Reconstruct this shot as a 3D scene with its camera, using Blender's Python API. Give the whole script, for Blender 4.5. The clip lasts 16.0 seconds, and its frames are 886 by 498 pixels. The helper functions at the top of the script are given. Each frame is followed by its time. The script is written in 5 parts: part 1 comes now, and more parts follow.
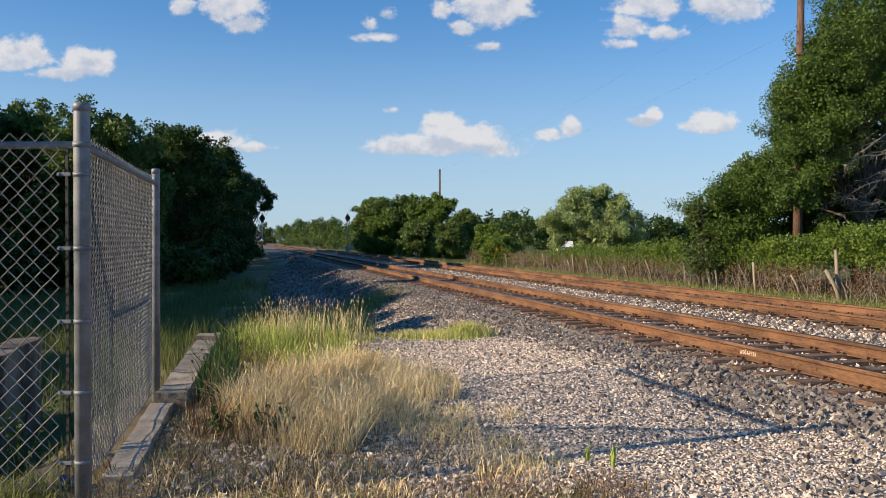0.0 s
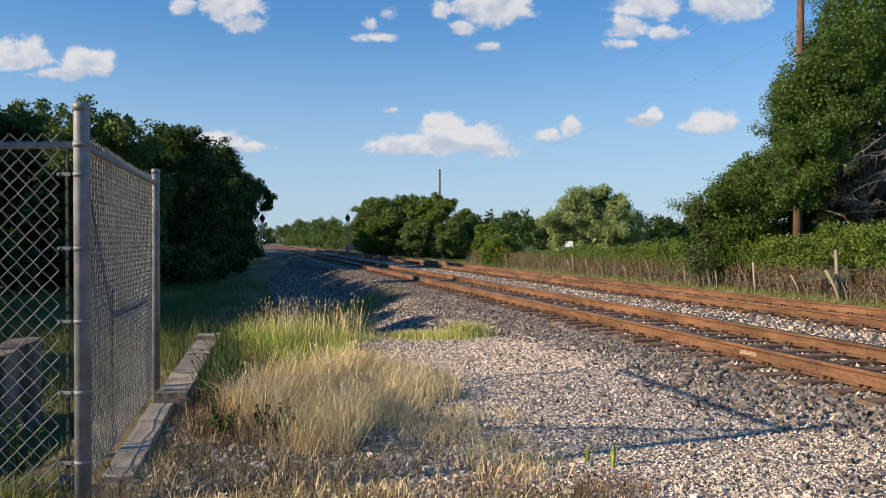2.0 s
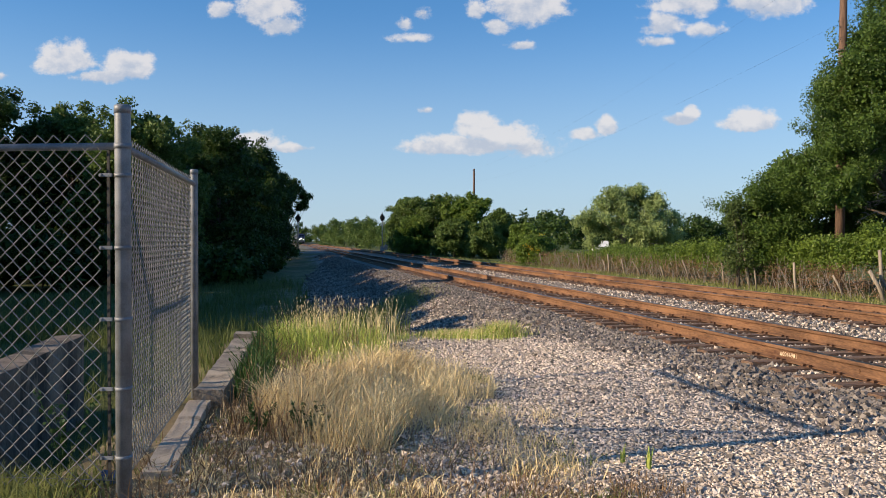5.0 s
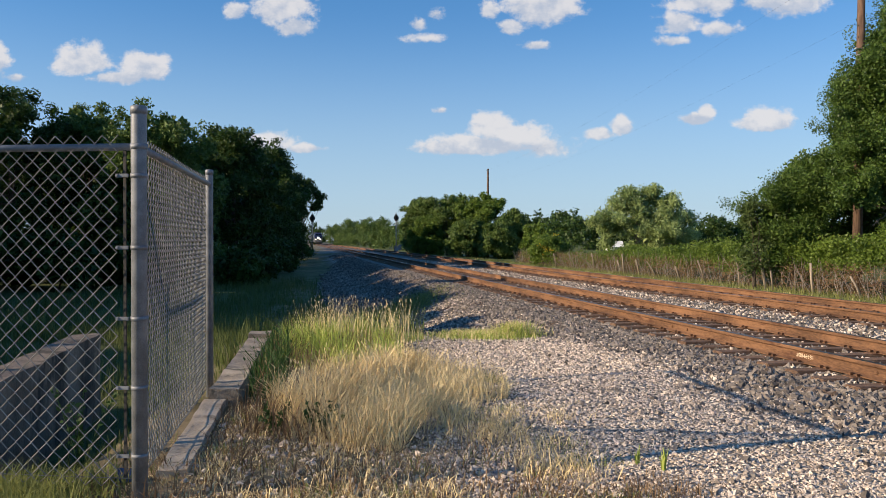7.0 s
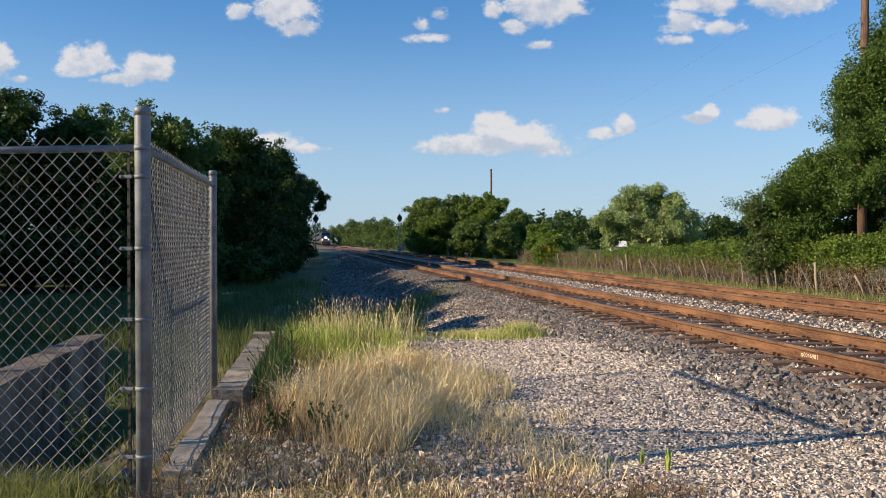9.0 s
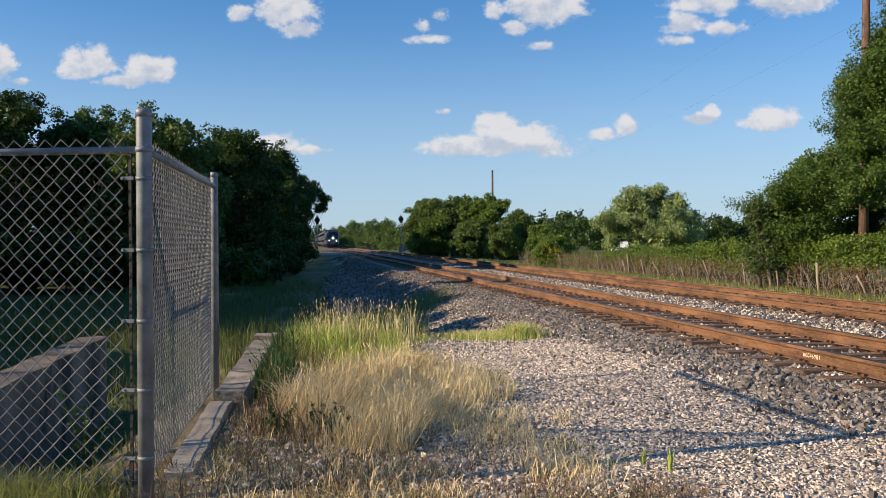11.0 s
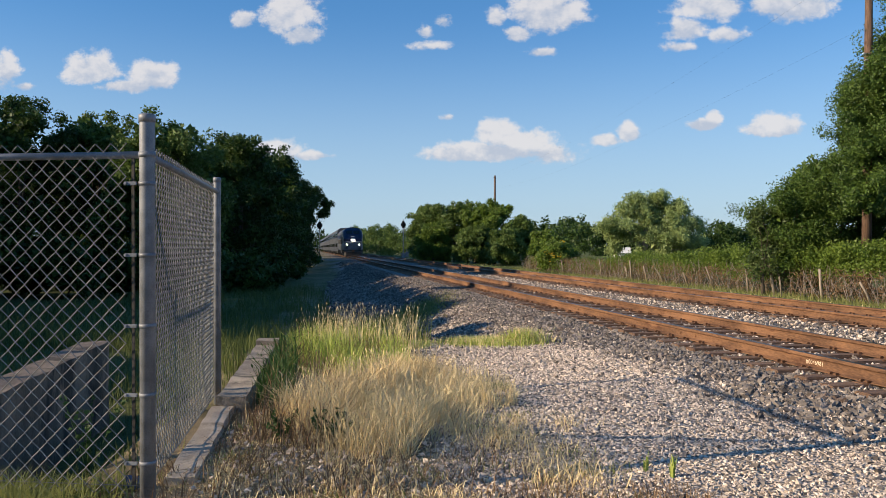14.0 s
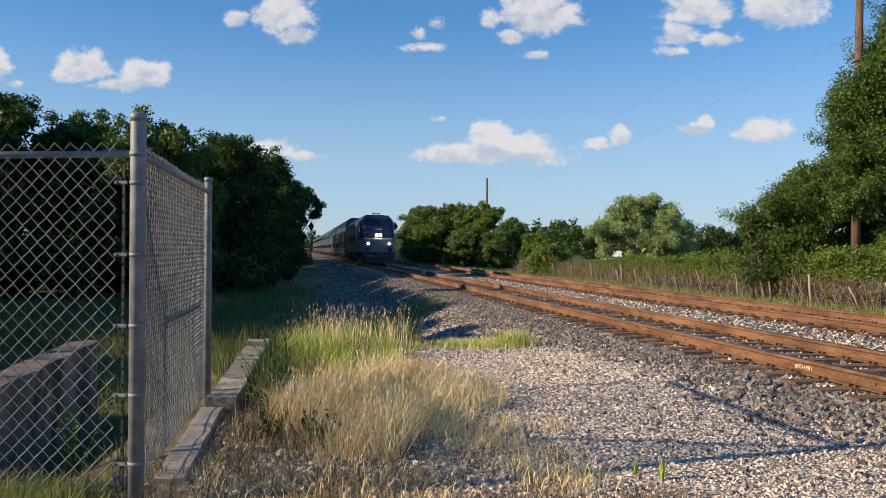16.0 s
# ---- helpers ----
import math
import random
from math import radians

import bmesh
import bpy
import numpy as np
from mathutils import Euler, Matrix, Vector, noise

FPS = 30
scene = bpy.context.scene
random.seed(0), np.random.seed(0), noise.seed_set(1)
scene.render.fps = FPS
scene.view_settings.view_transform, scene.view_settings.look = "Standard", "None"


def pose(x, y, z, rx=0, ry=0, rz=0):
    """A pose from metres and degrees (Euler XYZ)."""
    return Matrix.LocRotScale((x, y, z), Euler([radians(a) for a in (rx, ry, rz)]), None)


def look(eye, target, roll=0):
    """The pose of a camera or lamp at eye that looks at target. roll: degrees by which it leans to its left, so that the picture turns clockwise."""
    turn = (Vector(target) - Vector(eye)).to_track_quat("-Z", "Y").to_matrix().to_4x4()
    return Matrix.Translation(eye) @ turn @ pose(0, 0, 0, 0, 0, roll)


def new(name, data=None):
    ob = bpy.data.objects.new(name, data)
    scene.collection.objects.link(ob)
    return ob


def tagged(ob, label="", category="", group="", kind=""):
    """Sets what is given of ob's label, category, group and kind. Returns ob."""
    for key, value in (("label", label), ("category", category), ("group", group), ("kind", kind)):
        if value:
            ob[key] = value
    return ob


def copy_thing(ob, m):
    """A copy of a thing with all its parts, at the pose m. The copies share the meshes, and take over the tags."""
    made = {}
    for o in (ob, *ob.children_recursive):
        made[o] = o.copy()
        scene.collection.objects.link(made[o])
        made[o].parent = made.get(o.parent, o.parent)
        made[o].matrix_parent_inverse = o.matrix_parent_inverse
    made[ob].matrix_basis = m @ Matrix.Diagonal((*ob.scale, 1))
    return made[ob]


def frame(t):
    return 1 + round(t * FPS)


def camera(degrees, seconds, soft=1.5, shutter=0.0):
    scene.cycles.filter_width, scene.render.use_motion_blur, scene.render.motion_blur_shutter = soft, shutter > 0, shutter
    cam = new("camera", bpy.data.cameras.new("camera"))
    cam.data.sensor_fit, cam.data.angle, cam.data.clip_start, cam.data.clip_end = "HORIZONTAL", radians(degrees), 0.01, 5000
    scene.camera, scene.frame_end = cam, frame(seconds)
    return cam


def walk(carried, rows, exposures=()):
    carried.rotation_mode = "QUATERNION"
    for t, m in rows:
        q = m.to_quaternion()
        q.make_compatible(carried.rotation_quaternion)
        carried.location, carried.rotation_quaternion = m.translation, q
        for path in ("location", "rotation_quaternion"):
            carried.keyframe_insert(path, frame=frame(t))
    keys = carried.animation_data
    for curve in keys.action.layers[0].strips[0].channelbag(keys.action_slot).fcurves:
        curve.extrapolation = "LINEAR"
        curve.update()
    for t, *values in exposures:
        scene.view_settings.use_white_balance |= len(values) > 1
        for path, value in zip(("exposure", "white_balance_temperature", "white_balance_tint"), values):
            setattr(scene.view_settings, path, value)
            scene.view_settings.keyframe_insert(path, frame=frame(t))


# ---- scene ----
EYE = (0.0, 0.0, 1.5)
SLOPE = 0.25  # the railway runs away to the left: x = offset - SLOPE * y
TRACKS = (7.08, 11.62)  # offsets of the two track centres

cam = camera(59.56, 16.0, soft=0.6)


def aim(yaw, pitch, roll):
    a, b = radians(yaw), radians(pitch)
    way = Vector((-math.sin(a) * math.cos(b), math.cos(a) * math.cos(b), math.sin(b)))
    return look(EYE, Vector(EYE) + way, -roll)


walk(cam, [
    (0, aim(0.0, -0.565, 0.0)), (0.5, aim(0, -0.562, 0.003)), (1, aim(0, -0.56, 0.005)), (1.5, aim(0, -0.56, 0.006)), (2, aim(0, -0.56, 0.007)),
    (2.5, aim(0.0, -0.56, 0.008)), (3, aim(-0.035, -0.753, -0.003)), (3.5, aim(0.726, -0.73, -0.068)),
    (4, aim(1.584, -0.616, 0.0)), (5.2, aim(2.65, -0.59, -0.04)), (6.5, aim(3.256, -0.579, -0.075)), (7, aim(3.56, -0.583, -0.061)),
    (7.5, aim(3.724, -0.57, 0.02)), (8, aim(3.789, -0.56, 0.035)), (8.5, aim(3.802, -0.567, 0.05)),
    (9, aim(3.813, -0.569, 0.081)), (10.2, aim(3.87, -0.52, 0.16)), (11.5, aim(3.944, -0.451, 0.217)),
    (12, aim(3.999, -0.383, 0.212)), (12.5, aim(4.059, -0.314, 0.229)), (13, aim(4.1, -0.245, 0.235)),
    (13.5, aim(4.09, -0.17, 0.185)), (14, aim(4.09, -0.085, 0.092)), (14.5, aim(4.04, -0.03, -0.02)),
    (15, aim(3.99, -0.012, -0.08)), (15.5, aim(3.825, 0.005, -0.171)), (16, aim(3.464, 0.066, -0.377)),
])

# ---- light ----
SUN_FROM = Vector((-0.873, -0.311, 0.3745))
sun = new("sun", bpy.data.lights.new("sun", "SUN"))
sun.data.energy, sun.data.angle, sun.data.color = 5.0, radians(0.5), (1.0, 0.8, 0.56)
sun.matrix_world = look((0, 0, 40), Vector((0, 0, 40)) - SUN_FROM)
scene.view_settings.exposure = 0.52

world = bpy.data.worlds.new("world")
scene.world = world
world.use_nodes = True


class Nodes:
    """Short hand for building node trees."""

    def __init__(self, tree):
        self.tree = tree
        tree.nodes.clear()

    def add(self, kind, values=None):
        node = self.tree.nodes.new(kind)
        for key, value in (values or {}).items():
            self.put(node.inputs[key], value)
        return node

    def put(self, socket, value):
        if isinstance(value, bpy.types.NodeSocket):
            self.tree.links.new(value, socket)
        else:
            socket.default_value = value

    def math(self, op, a, b=0.0, c=0.0, clamp=False):
        node = self.add("ShaderNodeMath", {0: a, 1: b, 2: c})
        node.operation, node.use_clamp = op, clamp
        return node.outputs[0]

    def ramp(self, value, low, high, a=0.0, b=1.0, smooth=True):
        n = self.add("ShaderNodeMapRange", {"Value": value, 1: low, 2: high, 3: a, 4: b})
        n.interpolation_type = "SMOOTHSTEP" if smooth else "LINEAR"
        return n.outputs[0]

    def mix(self, f, a, b):
        n = self.add("ShaderNodeMix")
        n.data_type = "RGBA"
        self.put(n.inputs[0], f), self.put(n.inputs[6], a), self.put(n.inputs[7], b)
        return n.outputs[2]

    def noise(self, vector, scale, detail=4.0, rough=0.55, kind="ShaderNodeTexNoise"):
        return self.add(kind, {"Vector": vector, "Scale": scale, "Detail": detail, "Roughness": rough}).outputs["Fac"]


def build_sky():
    n = Nodes(world.node_tree)
    sky = n.add("ShaderNodeTexSky")
    sky.sky_type, sky.sun_disc, sky.sun_elevation = "NISHITA", False, radians(22.0)
    sky.sun_rotation = math.atan2(SUN_FROM.x, SUN_FROM.y)
    sky.altitude, sky.air_density, sky.dust_density, sky.ozone_density = 200, 1.0, 0.0, 3.0
    base = n.add("ShaderNodeHueSaturation", {"Hue": 0.5, "Saturation": SKY_SAT, "Value": 1.0, "Color": sky.outputs[0]}).outputs[0]
    base = n.add("ShaderNodeGamma", {"Color": base, "Gamma": 0.78}).outputs[0]
    base = n.add("ShaderNodeVectorMath", {0: base, 1: SKY_TINT})
    base.operation = "MULTIPLY"
    base = base.outputs[0]
    way = n.add("ShaderNodeTexCoord").outputs["Generated"]
    xyz = n.add("ShaderNodeSeparateXYZ", {0: way}).outputs
    base = n.mix(n.ramp(xyz[2], 0.0, 0.3, 0.75, 0.0), base, HAZE)
    front = n.math("MAXIMUM", xyz[1], 0.05)
    u, v = n.math("DIVIDE", xyz[0], front), n.math("DIVIDE", xyz[2], front)
    flat = n.add("ShaderNodeCombineXYZ", {0: u, 1: n.math("MULTIPLY", v, 1.25), 2: 0.0}).outputs[0]
    puff = n.noise(flat, 34.0, 9.0, 0.62)
    big = n.noise(flat, 9.0, 3.0, 0.5)
    rag = n.math("ADD", n.math("MULTIPLY", n.math("SUBTRACT", puff, 0.5), 2.3), n.math("MULTIPLY", n.math("SUBTRACT", big, 0.5), 0.9))
    body = shade = None
    # each cloud: across, up, half width, height above and depth below its middle, thickness
    for cu, cv, ru, up, down, thick in CLOUDS:
        dx = n.math("DIVIDE", n.math("SUBTRACT", u, cu), ru)
        dy = n.math("SUBTRACT", v, cv)
        high = n.math("DIVIDE", n.math("MAXIMUM", dy, 0.0), up)
        low = n.math("DIVIDE", n.math("MINIMUM", dy, 0.0), down)
        rr = n.math("SQRT", n.math("ADD", n.math("MULTIPLY", dx, dx), n.math("ADD", n.math("MULTIPLY", high, high), n.math("MULTIPLY", low, low))))
        m = n.math("MULTIPLY", n.math("SUBTRACT", 1.0, rr), thick)
        m = n.math("MAXIMUM", m, -1.5)
        lit = n.math("DIVIDE", dy, up + down)
        lit = n.math("MULTIPLY", lit, n.ramp(m, -0.6, 0.2))
        body = m if body is None else n.math("MAXIMUM", body, m)
        shade = lit if shade is None else n.math("ADD", shade, lit)
    dens = n.math("ADD", n.math("ADD", body, 0.1), rag)
    cover = n.math("MULTIPLY", n.ramp(dens, -0.02, 0.62), n.ramp(xyz[1], 0.05, 0.2))
    tone = n.math("ADD", shade, n.math("MULTIPLY", n.math("SUBTRACT", puff, 0.5), 2.6))
    white = n.mix(n.ramp(tone, -0.45, 0.4), CLOUD_DARK, CLOUD_LIGHT)
    colour = n.mix(n.math("MULTIPLY", cover, 0.88), base, white)
    bg = n.add("ShaderNodeBackground", {"Color": colour, "Strength": SKY})
    n.add("ShaderNodeOutputWorld", {"Surface": bg.outputs[0]})


SKY, SKY_SAT, SKY_TINT = 0.122, 1.3, (0.98, 1.04, 1.22)
HAZE = (2.35, 3.3, 4.25, 1)
CLOUD_LIGHT, CLOUD_DARK = (4.55, 4.4, 4.4, 1), (2.95, 3.2, 3.75, 1)
CLOUDS = [
    (-0.543, 0.235, 0.046, 0.032, 0.016, 1.5), (-0.459, 0.226, 0.042, 0.026, 0.016, 1.5), (-0.49, 0.217, 0.05, 0.01, 0.009, 1.1),
    (-0.335, 0.302, 0.019, 0.016, 0.013, 1.2), (-0.272, 0.303, 0.044, 0.05, 0.026, 1.3), (-0.256, 0.28, 0.028, 0.02, 0.015, 1.2),
    (-0.087, 0.261, 0.032, 0.006, 0.005, 0.5), (-0.094, 0.281, 0.013, 0.01, 0.008, 0.8), (-0.072, 0.294, 0.014, 0.012, 0.01, 0.8),
    (0.063, 0.301, 0.054, 0.045, 0.028, 1.4), (0.023, 0.276, 0.018, 0.012, 0.011, 1.0), (-0.002, 0.298, 0.014, 0.015, 0.012, 0.9),
    (0.059, 0.251, 0.022, 0.007, 0.006, 1.0),
]
CLOUDS += [
    (0.267, 0.306, 0.052, 0.04, 0.024, 1.4), (0.362, 0.306, 0.056, 0.04, 0.024, 1.5), (0.238, 0.276, 0.03, 0.02, 0.015, 1.2),
    (0.289, 0.268, 0.026, 0.013, 0.01, 1.1), (0.227, 0.254, 0.028, 0.007, 0.006, 0.8),
]
CLOUDS += [
    (-0.03, 0.121, 0.08, 0.02, 0.011, 1.5), (0.001, 0.144, 0.034, 0.024, 0.02, 1.4), (0.041, 0.137, 0.034, 0.02, 0.02, 1.2),
    (0.066, 0.121, 0.044, 0.02, 0.012, 0.8), (0.136, 0.137, 0.021, 0.012, 0.008, 1.4), (0.165, 0.146, 0.017, 0.015, 0.011, 1.4),
    (0.259, 0.155, 0.022, 0.01, 0.008, 1.6), (0.271, 0.162, 0.013, 0.01, 0.008, 1.3), (0.344, 0.148, 0.041, 0.024, 0.011, 1.6),
    (-0.291, 0.124, 0.036, 0.02, 0.01, 1.5), (-0.244, 0.121, 0.03, 0.007, 0.006, 1.0), (-0.065, 0.169, 0.012, 0.005, 0.004, 0.8),
    (-0.66, 0.24, 0.02, 0.03, 0.03, 1.0), (-0.634, 0.218, 0.018, 0.008, 0.006, 0.9),
]
build_sky()


# ---- materials ----
def surface(name, dark, light, scale=8.0, fine=90.0, rough=0.8, bump=0.3, depth=0.01, metal=0.0, island=0.0, random_tint=0.0,
            spots=None, spot_scale=3.0, spot_low=0.55, spot_high=0.7, trans=0.0, spec=0.4, stretch=(1, 1, 1)):
    """A rough, uneven surface: two scales of grain, optional stains and a tint per piece."""
    m = bpy.data.materials.new(name)
    m.use_nodes = True
    n = Nodes(m.node_tree)
    where = n.add("ShaderNodeTexCoord").outputs["Object"]
    where = n.add("ShaderNodeMapping", {"Vector": where, "Scale": stretch}).outputs[0]
    coarse, grain = n.noise(where, scale, 5.0), n.noise(where, fine, 3.0)
    f = n.math("ADD", n.math("MULTIPLY", coarse, 0.65), n.math("MULTIPLY", grain, 0.35))
    f = n.ramp(f, 0.34, 0.66)
    if island:
        r = n.add("ShaderNodeNewGeometry").outputs["Random Per Island"]
        f = n.math("ADD", n.math("MULTIPLY", f, 1 - island), n.math("MULTIPLY", r, island))
    if random_tint:
        r = n.add("ShaderNodeObjectInfo").outputs["Random"]
        f = n.math("ADD", n.math("MULTIPLY", f, 1 - random_tint), n.math("MULTIPLY", r, random_tint))
    colour = n.mix(f, (*dark, 1), (*light, 1))
    if spots:
        s = n.ramp(n.noise(where, spot_scale, 6.0, 0.65), spot_low, spot_high)
        colour = n.mix(s, colour, (*spots, 1))
    b = n.add("ShaderNodeBump", {"Strength": bump, "Distance": depth, "Height": n.math("ADD", grain, coarse)}).outputs[0]
    bsdf = n.add("ShaderNodeBsdfPrincipled", {"Base Color": colour, "Metallic": metal, "Specular IOR Level": spec, "Normal": b,
                                              "Roughness": n.ramp(coarse, 0.2, 0.8, max(0.05, rough - 0.12), min(1, rough + 0.1))})
    out = bsdf.outputs[0]
    if trans:
        t = n.add("ShaderNodeBsdfTranslucent", {"Color": colour})
        out = n.add("ShaderNodeMixShader", {0: trans, 1: out, 2: t.outputs[0]}).outputs[0]
    n.add("ShaderNodeOutputMaterial", {"Surface": out})
    return m


def leaf(name, dark, light, trans=0.35, rough=0.5):
    return surface(name, dark, light, 0.9, 20.0, rough, 0.0, 0.001, island=0.55, trans=trans, spec=0.3)


def glow(name, colour, strength):
    m = bpy.data.materials.new(name)
    m.use_nodes = True
    n = Nodes(m.node_tree)
    e = n.add("ShaderNodeEmission", {"Color": (*colour, 1), "Strength": strength})
    n.add("ShaderNodeOutputMaterial", {"Surface": e.outputs[0]})
    return m


def ground_material():
    """Soil with dry and green growth; where the sheet is marked as gravel, crushed stone."""
    m = bpy.data.materials.new("ground")
    m.use_nodes = True
    n = Nodes(m.node_tree)
    where = n.add("ShaderNodeNewGeometry").outputs["Position"]
    masks = []
    for mask in ("gravel", "green", "pale"):
        node = n.add("ShaderNodeAttribute")
        node.attribute_name = mask
        masks.append(node.outputs["Fac"])
    gravel, green, pale = masks
    cell = n.add("ShaderNodeTexVoronoi", {"Vector": where, "Scale": 26.0, "Randomness": 1.0})
    pick = n.add("ShaderNodeSeparateXYZ", {0: cell.outputs["Color"]}).outputs[0]
    g1, g2 = n.noise(where, 1.3, 6.0), n.noise(where, 40.0, 4.0)
    lime = n.mix(pick, (0.38, 0.305, 0.24, 1), (0.74, 0.62, 0.5, 1))
    grey = n.mix(pick, (0.09, 0.085, 0.085, 1), (0.38, 0.36, 0.34, 1))
    stone = n.mix(pale, grey, lime)
    stone = n.mix(n.ramp(cell.outputs["Distance"], 0.35, 0.75), stone, (0.13, 0.112, 0.095, 1))
    stone = n.mix(n.ramp(g1, 0.5, 0.75, 0.0, 0.35), stone, (0.16, 0.13, 0.1, 1))
    soil = n.mix(n.ramp(g1, 0.35, 0.65), (0.16, 0.115, 0.07, 1), (0.36, 0.27, 0.165, 1))
    growth = n.mix(n.ramp(g2, 0.3, 0.7), (0.035, 0.055, 0.012, 1), (0.12, 0.14, 0.035, 1))
    soil = n.mix(green, soil, growth)
    colour = n.mix(n.ramp(n.math("ADD", gravel, n.math("MULTIPLY", n.math("SUBTRACT", g2, 0.5), 0.5)), 0.35, 0.65), soil, stone)
    height = n.math("SUBTRACT", n.math("MULTIPLY", g2, 0.5), n.math("MULTIPLY", cell.outputs["Distance"], gravel))
    b = n.add("ShaderNodeBump", {"Strength": 0.8, "Distance": 0.03, "Height": height}).outputs[0]
    bsdf = n.add("ShaderNodeBsdfPrincipled", {"Base Color": colour, "Roughness": 0.92, "Specular IOR Level": 0.25, "Normal": b})
    n.add("ShaderNodeOutputMaterial", {"Surface": bsdf.outputs[0]})
    return m


GROUND = ground_material()
LIMESTONE = surface("limestone", (0.16, 0.13, 0.105), (0.93, 0.78, 0.645), 14, 120, 0.9, 0.5, 0.006, island=0.82)
BALLAST = surface("ballast_stone", (0.04, 0.034, 0.031), (0.33, 0.285, 0.25), 12, 110, 0.85, 0.5, 0.006, island=0.8,
                  spots=(0.11, 0.06, 0.035), spot_scale=0.8, spot_low=0.56, spot_high=0.72)
RUST = surface("rusty_steel", (0.078, 0.039, 0.021), (0.245, 0.126, 0.064), 3.5, 60, 0.82, 0.35, 0.004, metal=0.0,
               spots=(0.075, 0.03, 0.016), spot_scale=6, stretch=(1, 0.25, 1))
RAIL_TOP = surface("worn_rail_top", (0.06, 0.055, 0.052), (0.13, 0.12, 0.115), 3, 80, 0.38, 0.1, 0.002, metal=0.7)
TIE = surface("weathered_tie", (0.075, 0.042, 0.028), (0.26, 0.165, 0.11), 6, 70, 0.9, 0.7, 0.012, random_tint=0.3, stretch=(0.35, 3, 1))
GALV = surface("galvanised_steel", (0.14, 0.15, 0.168), (0.25, 0.262, 0.285), 9, 140, 0.55, 0.12, 0.002, metal=0.2)
WIRE = surface("fence_wire", (0.14, 0.138, 0.132), (0.27, 0.265, 0.25), 12, 120, 0.5, 0.05, 0.001, metal=0.2)
CONCRETE = surface("old_concrete", (0.17, 0.14, 0.11), (0.42, 0.355, 0.28), 2.6, 60, 0.93, 0.7, 0.012,
                   spots=(0.085, 0.075, 0.06), spot_scale=3.2, spot_low=0.5, spot_high=0.68)
DUSTY = surface("dusty_concrete", (0.33, 0.275, 0.215), (0.52, 0.44, 0.35), 3.0, 60, 0.93, 0.5, 0.008, spots=(0.24, 0.2, 0.15), spot_scale=4.0)
STAINED = surface("stained_concrete", (0.1, 0.08, 0.065), (0.27, 0.215, 0.17), 3.0, 60, 0.93, 0.7, 0.012,
                  spots=(0.05, 0.042, 0.035), spot_scale=2.2, spot_low=0.48, spot_high=0.66, stretch=(1, 1, 0.45))
WOOD = surface("weathered_wood", (0.13, 0.1, 0.075), (0.4, 0.34, 0.27), 5, 60, 0.9, 0.6, 0.008, random_tint=0.4, stretch=(4, 4, 0.5))
POLE = surface("creosote_pole", (0.065, 0.038, 0.025), (0.18, 0.11, 0.074), 5, 60, 0.9, 0.6, 0.01, stretch=(5, 5, 0.4))
BARK = surface("bark", (0.045, 0.035, 0.026), (0.15, 0.12, 0.09), 7, 60, 0.95, 0.9, 0.03, stretch=(3, 3, 0.6))
DEADWOOD = surface("grey_dead_wood", (0.16, 0.14, 0.12), (0.36, 0.32, 0.28), 9, 70, 0.9, 0.5, 0.006)
# darker than the other leaves: shade of the woods is put into this green
SHADE_OAK = leaf("shade_darkened_oak_leaf", (0.016, 0.036, 0.008), (0.07, 0.125, 0.022), 0.22)
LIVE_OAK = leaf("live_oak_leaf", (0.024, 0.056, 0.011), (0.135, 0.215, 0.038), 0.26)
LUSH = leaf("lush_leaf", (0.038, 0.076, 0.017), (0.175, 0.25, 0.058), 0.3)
WILLOW = leaf("grey_green_leaf", (0.14, 0.2, 0.065), (0.45, 0.54, 0.22))
JUNIPER = leaf("juniper_leaf", (0.04, 0.07, 0.022), (0.14, 0.19, 0.055))
VINE = leaf("vine_leaf", (0.05, 0.095, 0.015), (0.22, 0.31, 0.05))
BRUSH = leaf("dry_brush", (0.1, 0.06, 0.03), (0.3, 0.2, 0.115), 0.2, 0.8)
DRY = leaf("dry_grass", (0.58, 0.44, 0.22), (0.92, 0.77, 0.46), 0.22, 0.7)
FRESH = leaf("fresh_grass", (0.2, 0.29, 0.04), (0.56, 0.6, 0.16), 0.3, 0.6)
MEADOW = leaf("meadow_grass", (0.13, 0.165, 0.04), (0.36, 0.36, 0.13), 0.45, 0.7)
# darker copy of the meadow grass: the trees' shade is put into its colour
SHADE_GRASS = leaf("shade_darkened_grass", (0.05, 0.085, 0.02), (0.17, 0.19, 0.06), 0.35, 0.7)
WEED = leaf("weed_leaf", (0.02, 0.05, 0.012), (0.07, 0.14, 0.03), 0.3, 0.6)
YELLOW = leaf("yellow_flower", (0.55, 0.33, 0.02), (0.8, 0.55, 0.04), 0.3, 0.6)
BLUE = surface("dark_blue_paint", (0.007, 0.013, 0.045), (0.012, 0.021, 0.065), 1.2, 30, 0.4, 0.05, 0.003, spec=0.4)
# the train's silver and stainless are darkened: tree shade put into these colours
SHADED_SILVER = surface("shade_dark_silver_paint", (0.045, 0.047, 0.053), (0.085, 0.088, 0.097), 1.5, 30, 0.55, 0.05, 0.003)
SHADED_NOSE = surface("shade_dark_nose_paint", (0.13, 0.13, 0.14), (0.2, 0.2, 0.21), 1.5, 30, 0.55, 0.05, 0.003)
SHADED_STEEL = surface("shade_dark_fluted_stainless", (0.048, 0.05, 0.055), (0.09, 0.092, 0.1), 1.5, 30, 0.55, 0.1, 0.003)
GRIME = surface("grimy_underframe", (0.02, 0.019, 0.018), (0.06, 0.055, 0.05), 3, 40, 0.8, 0.3, 0.01)
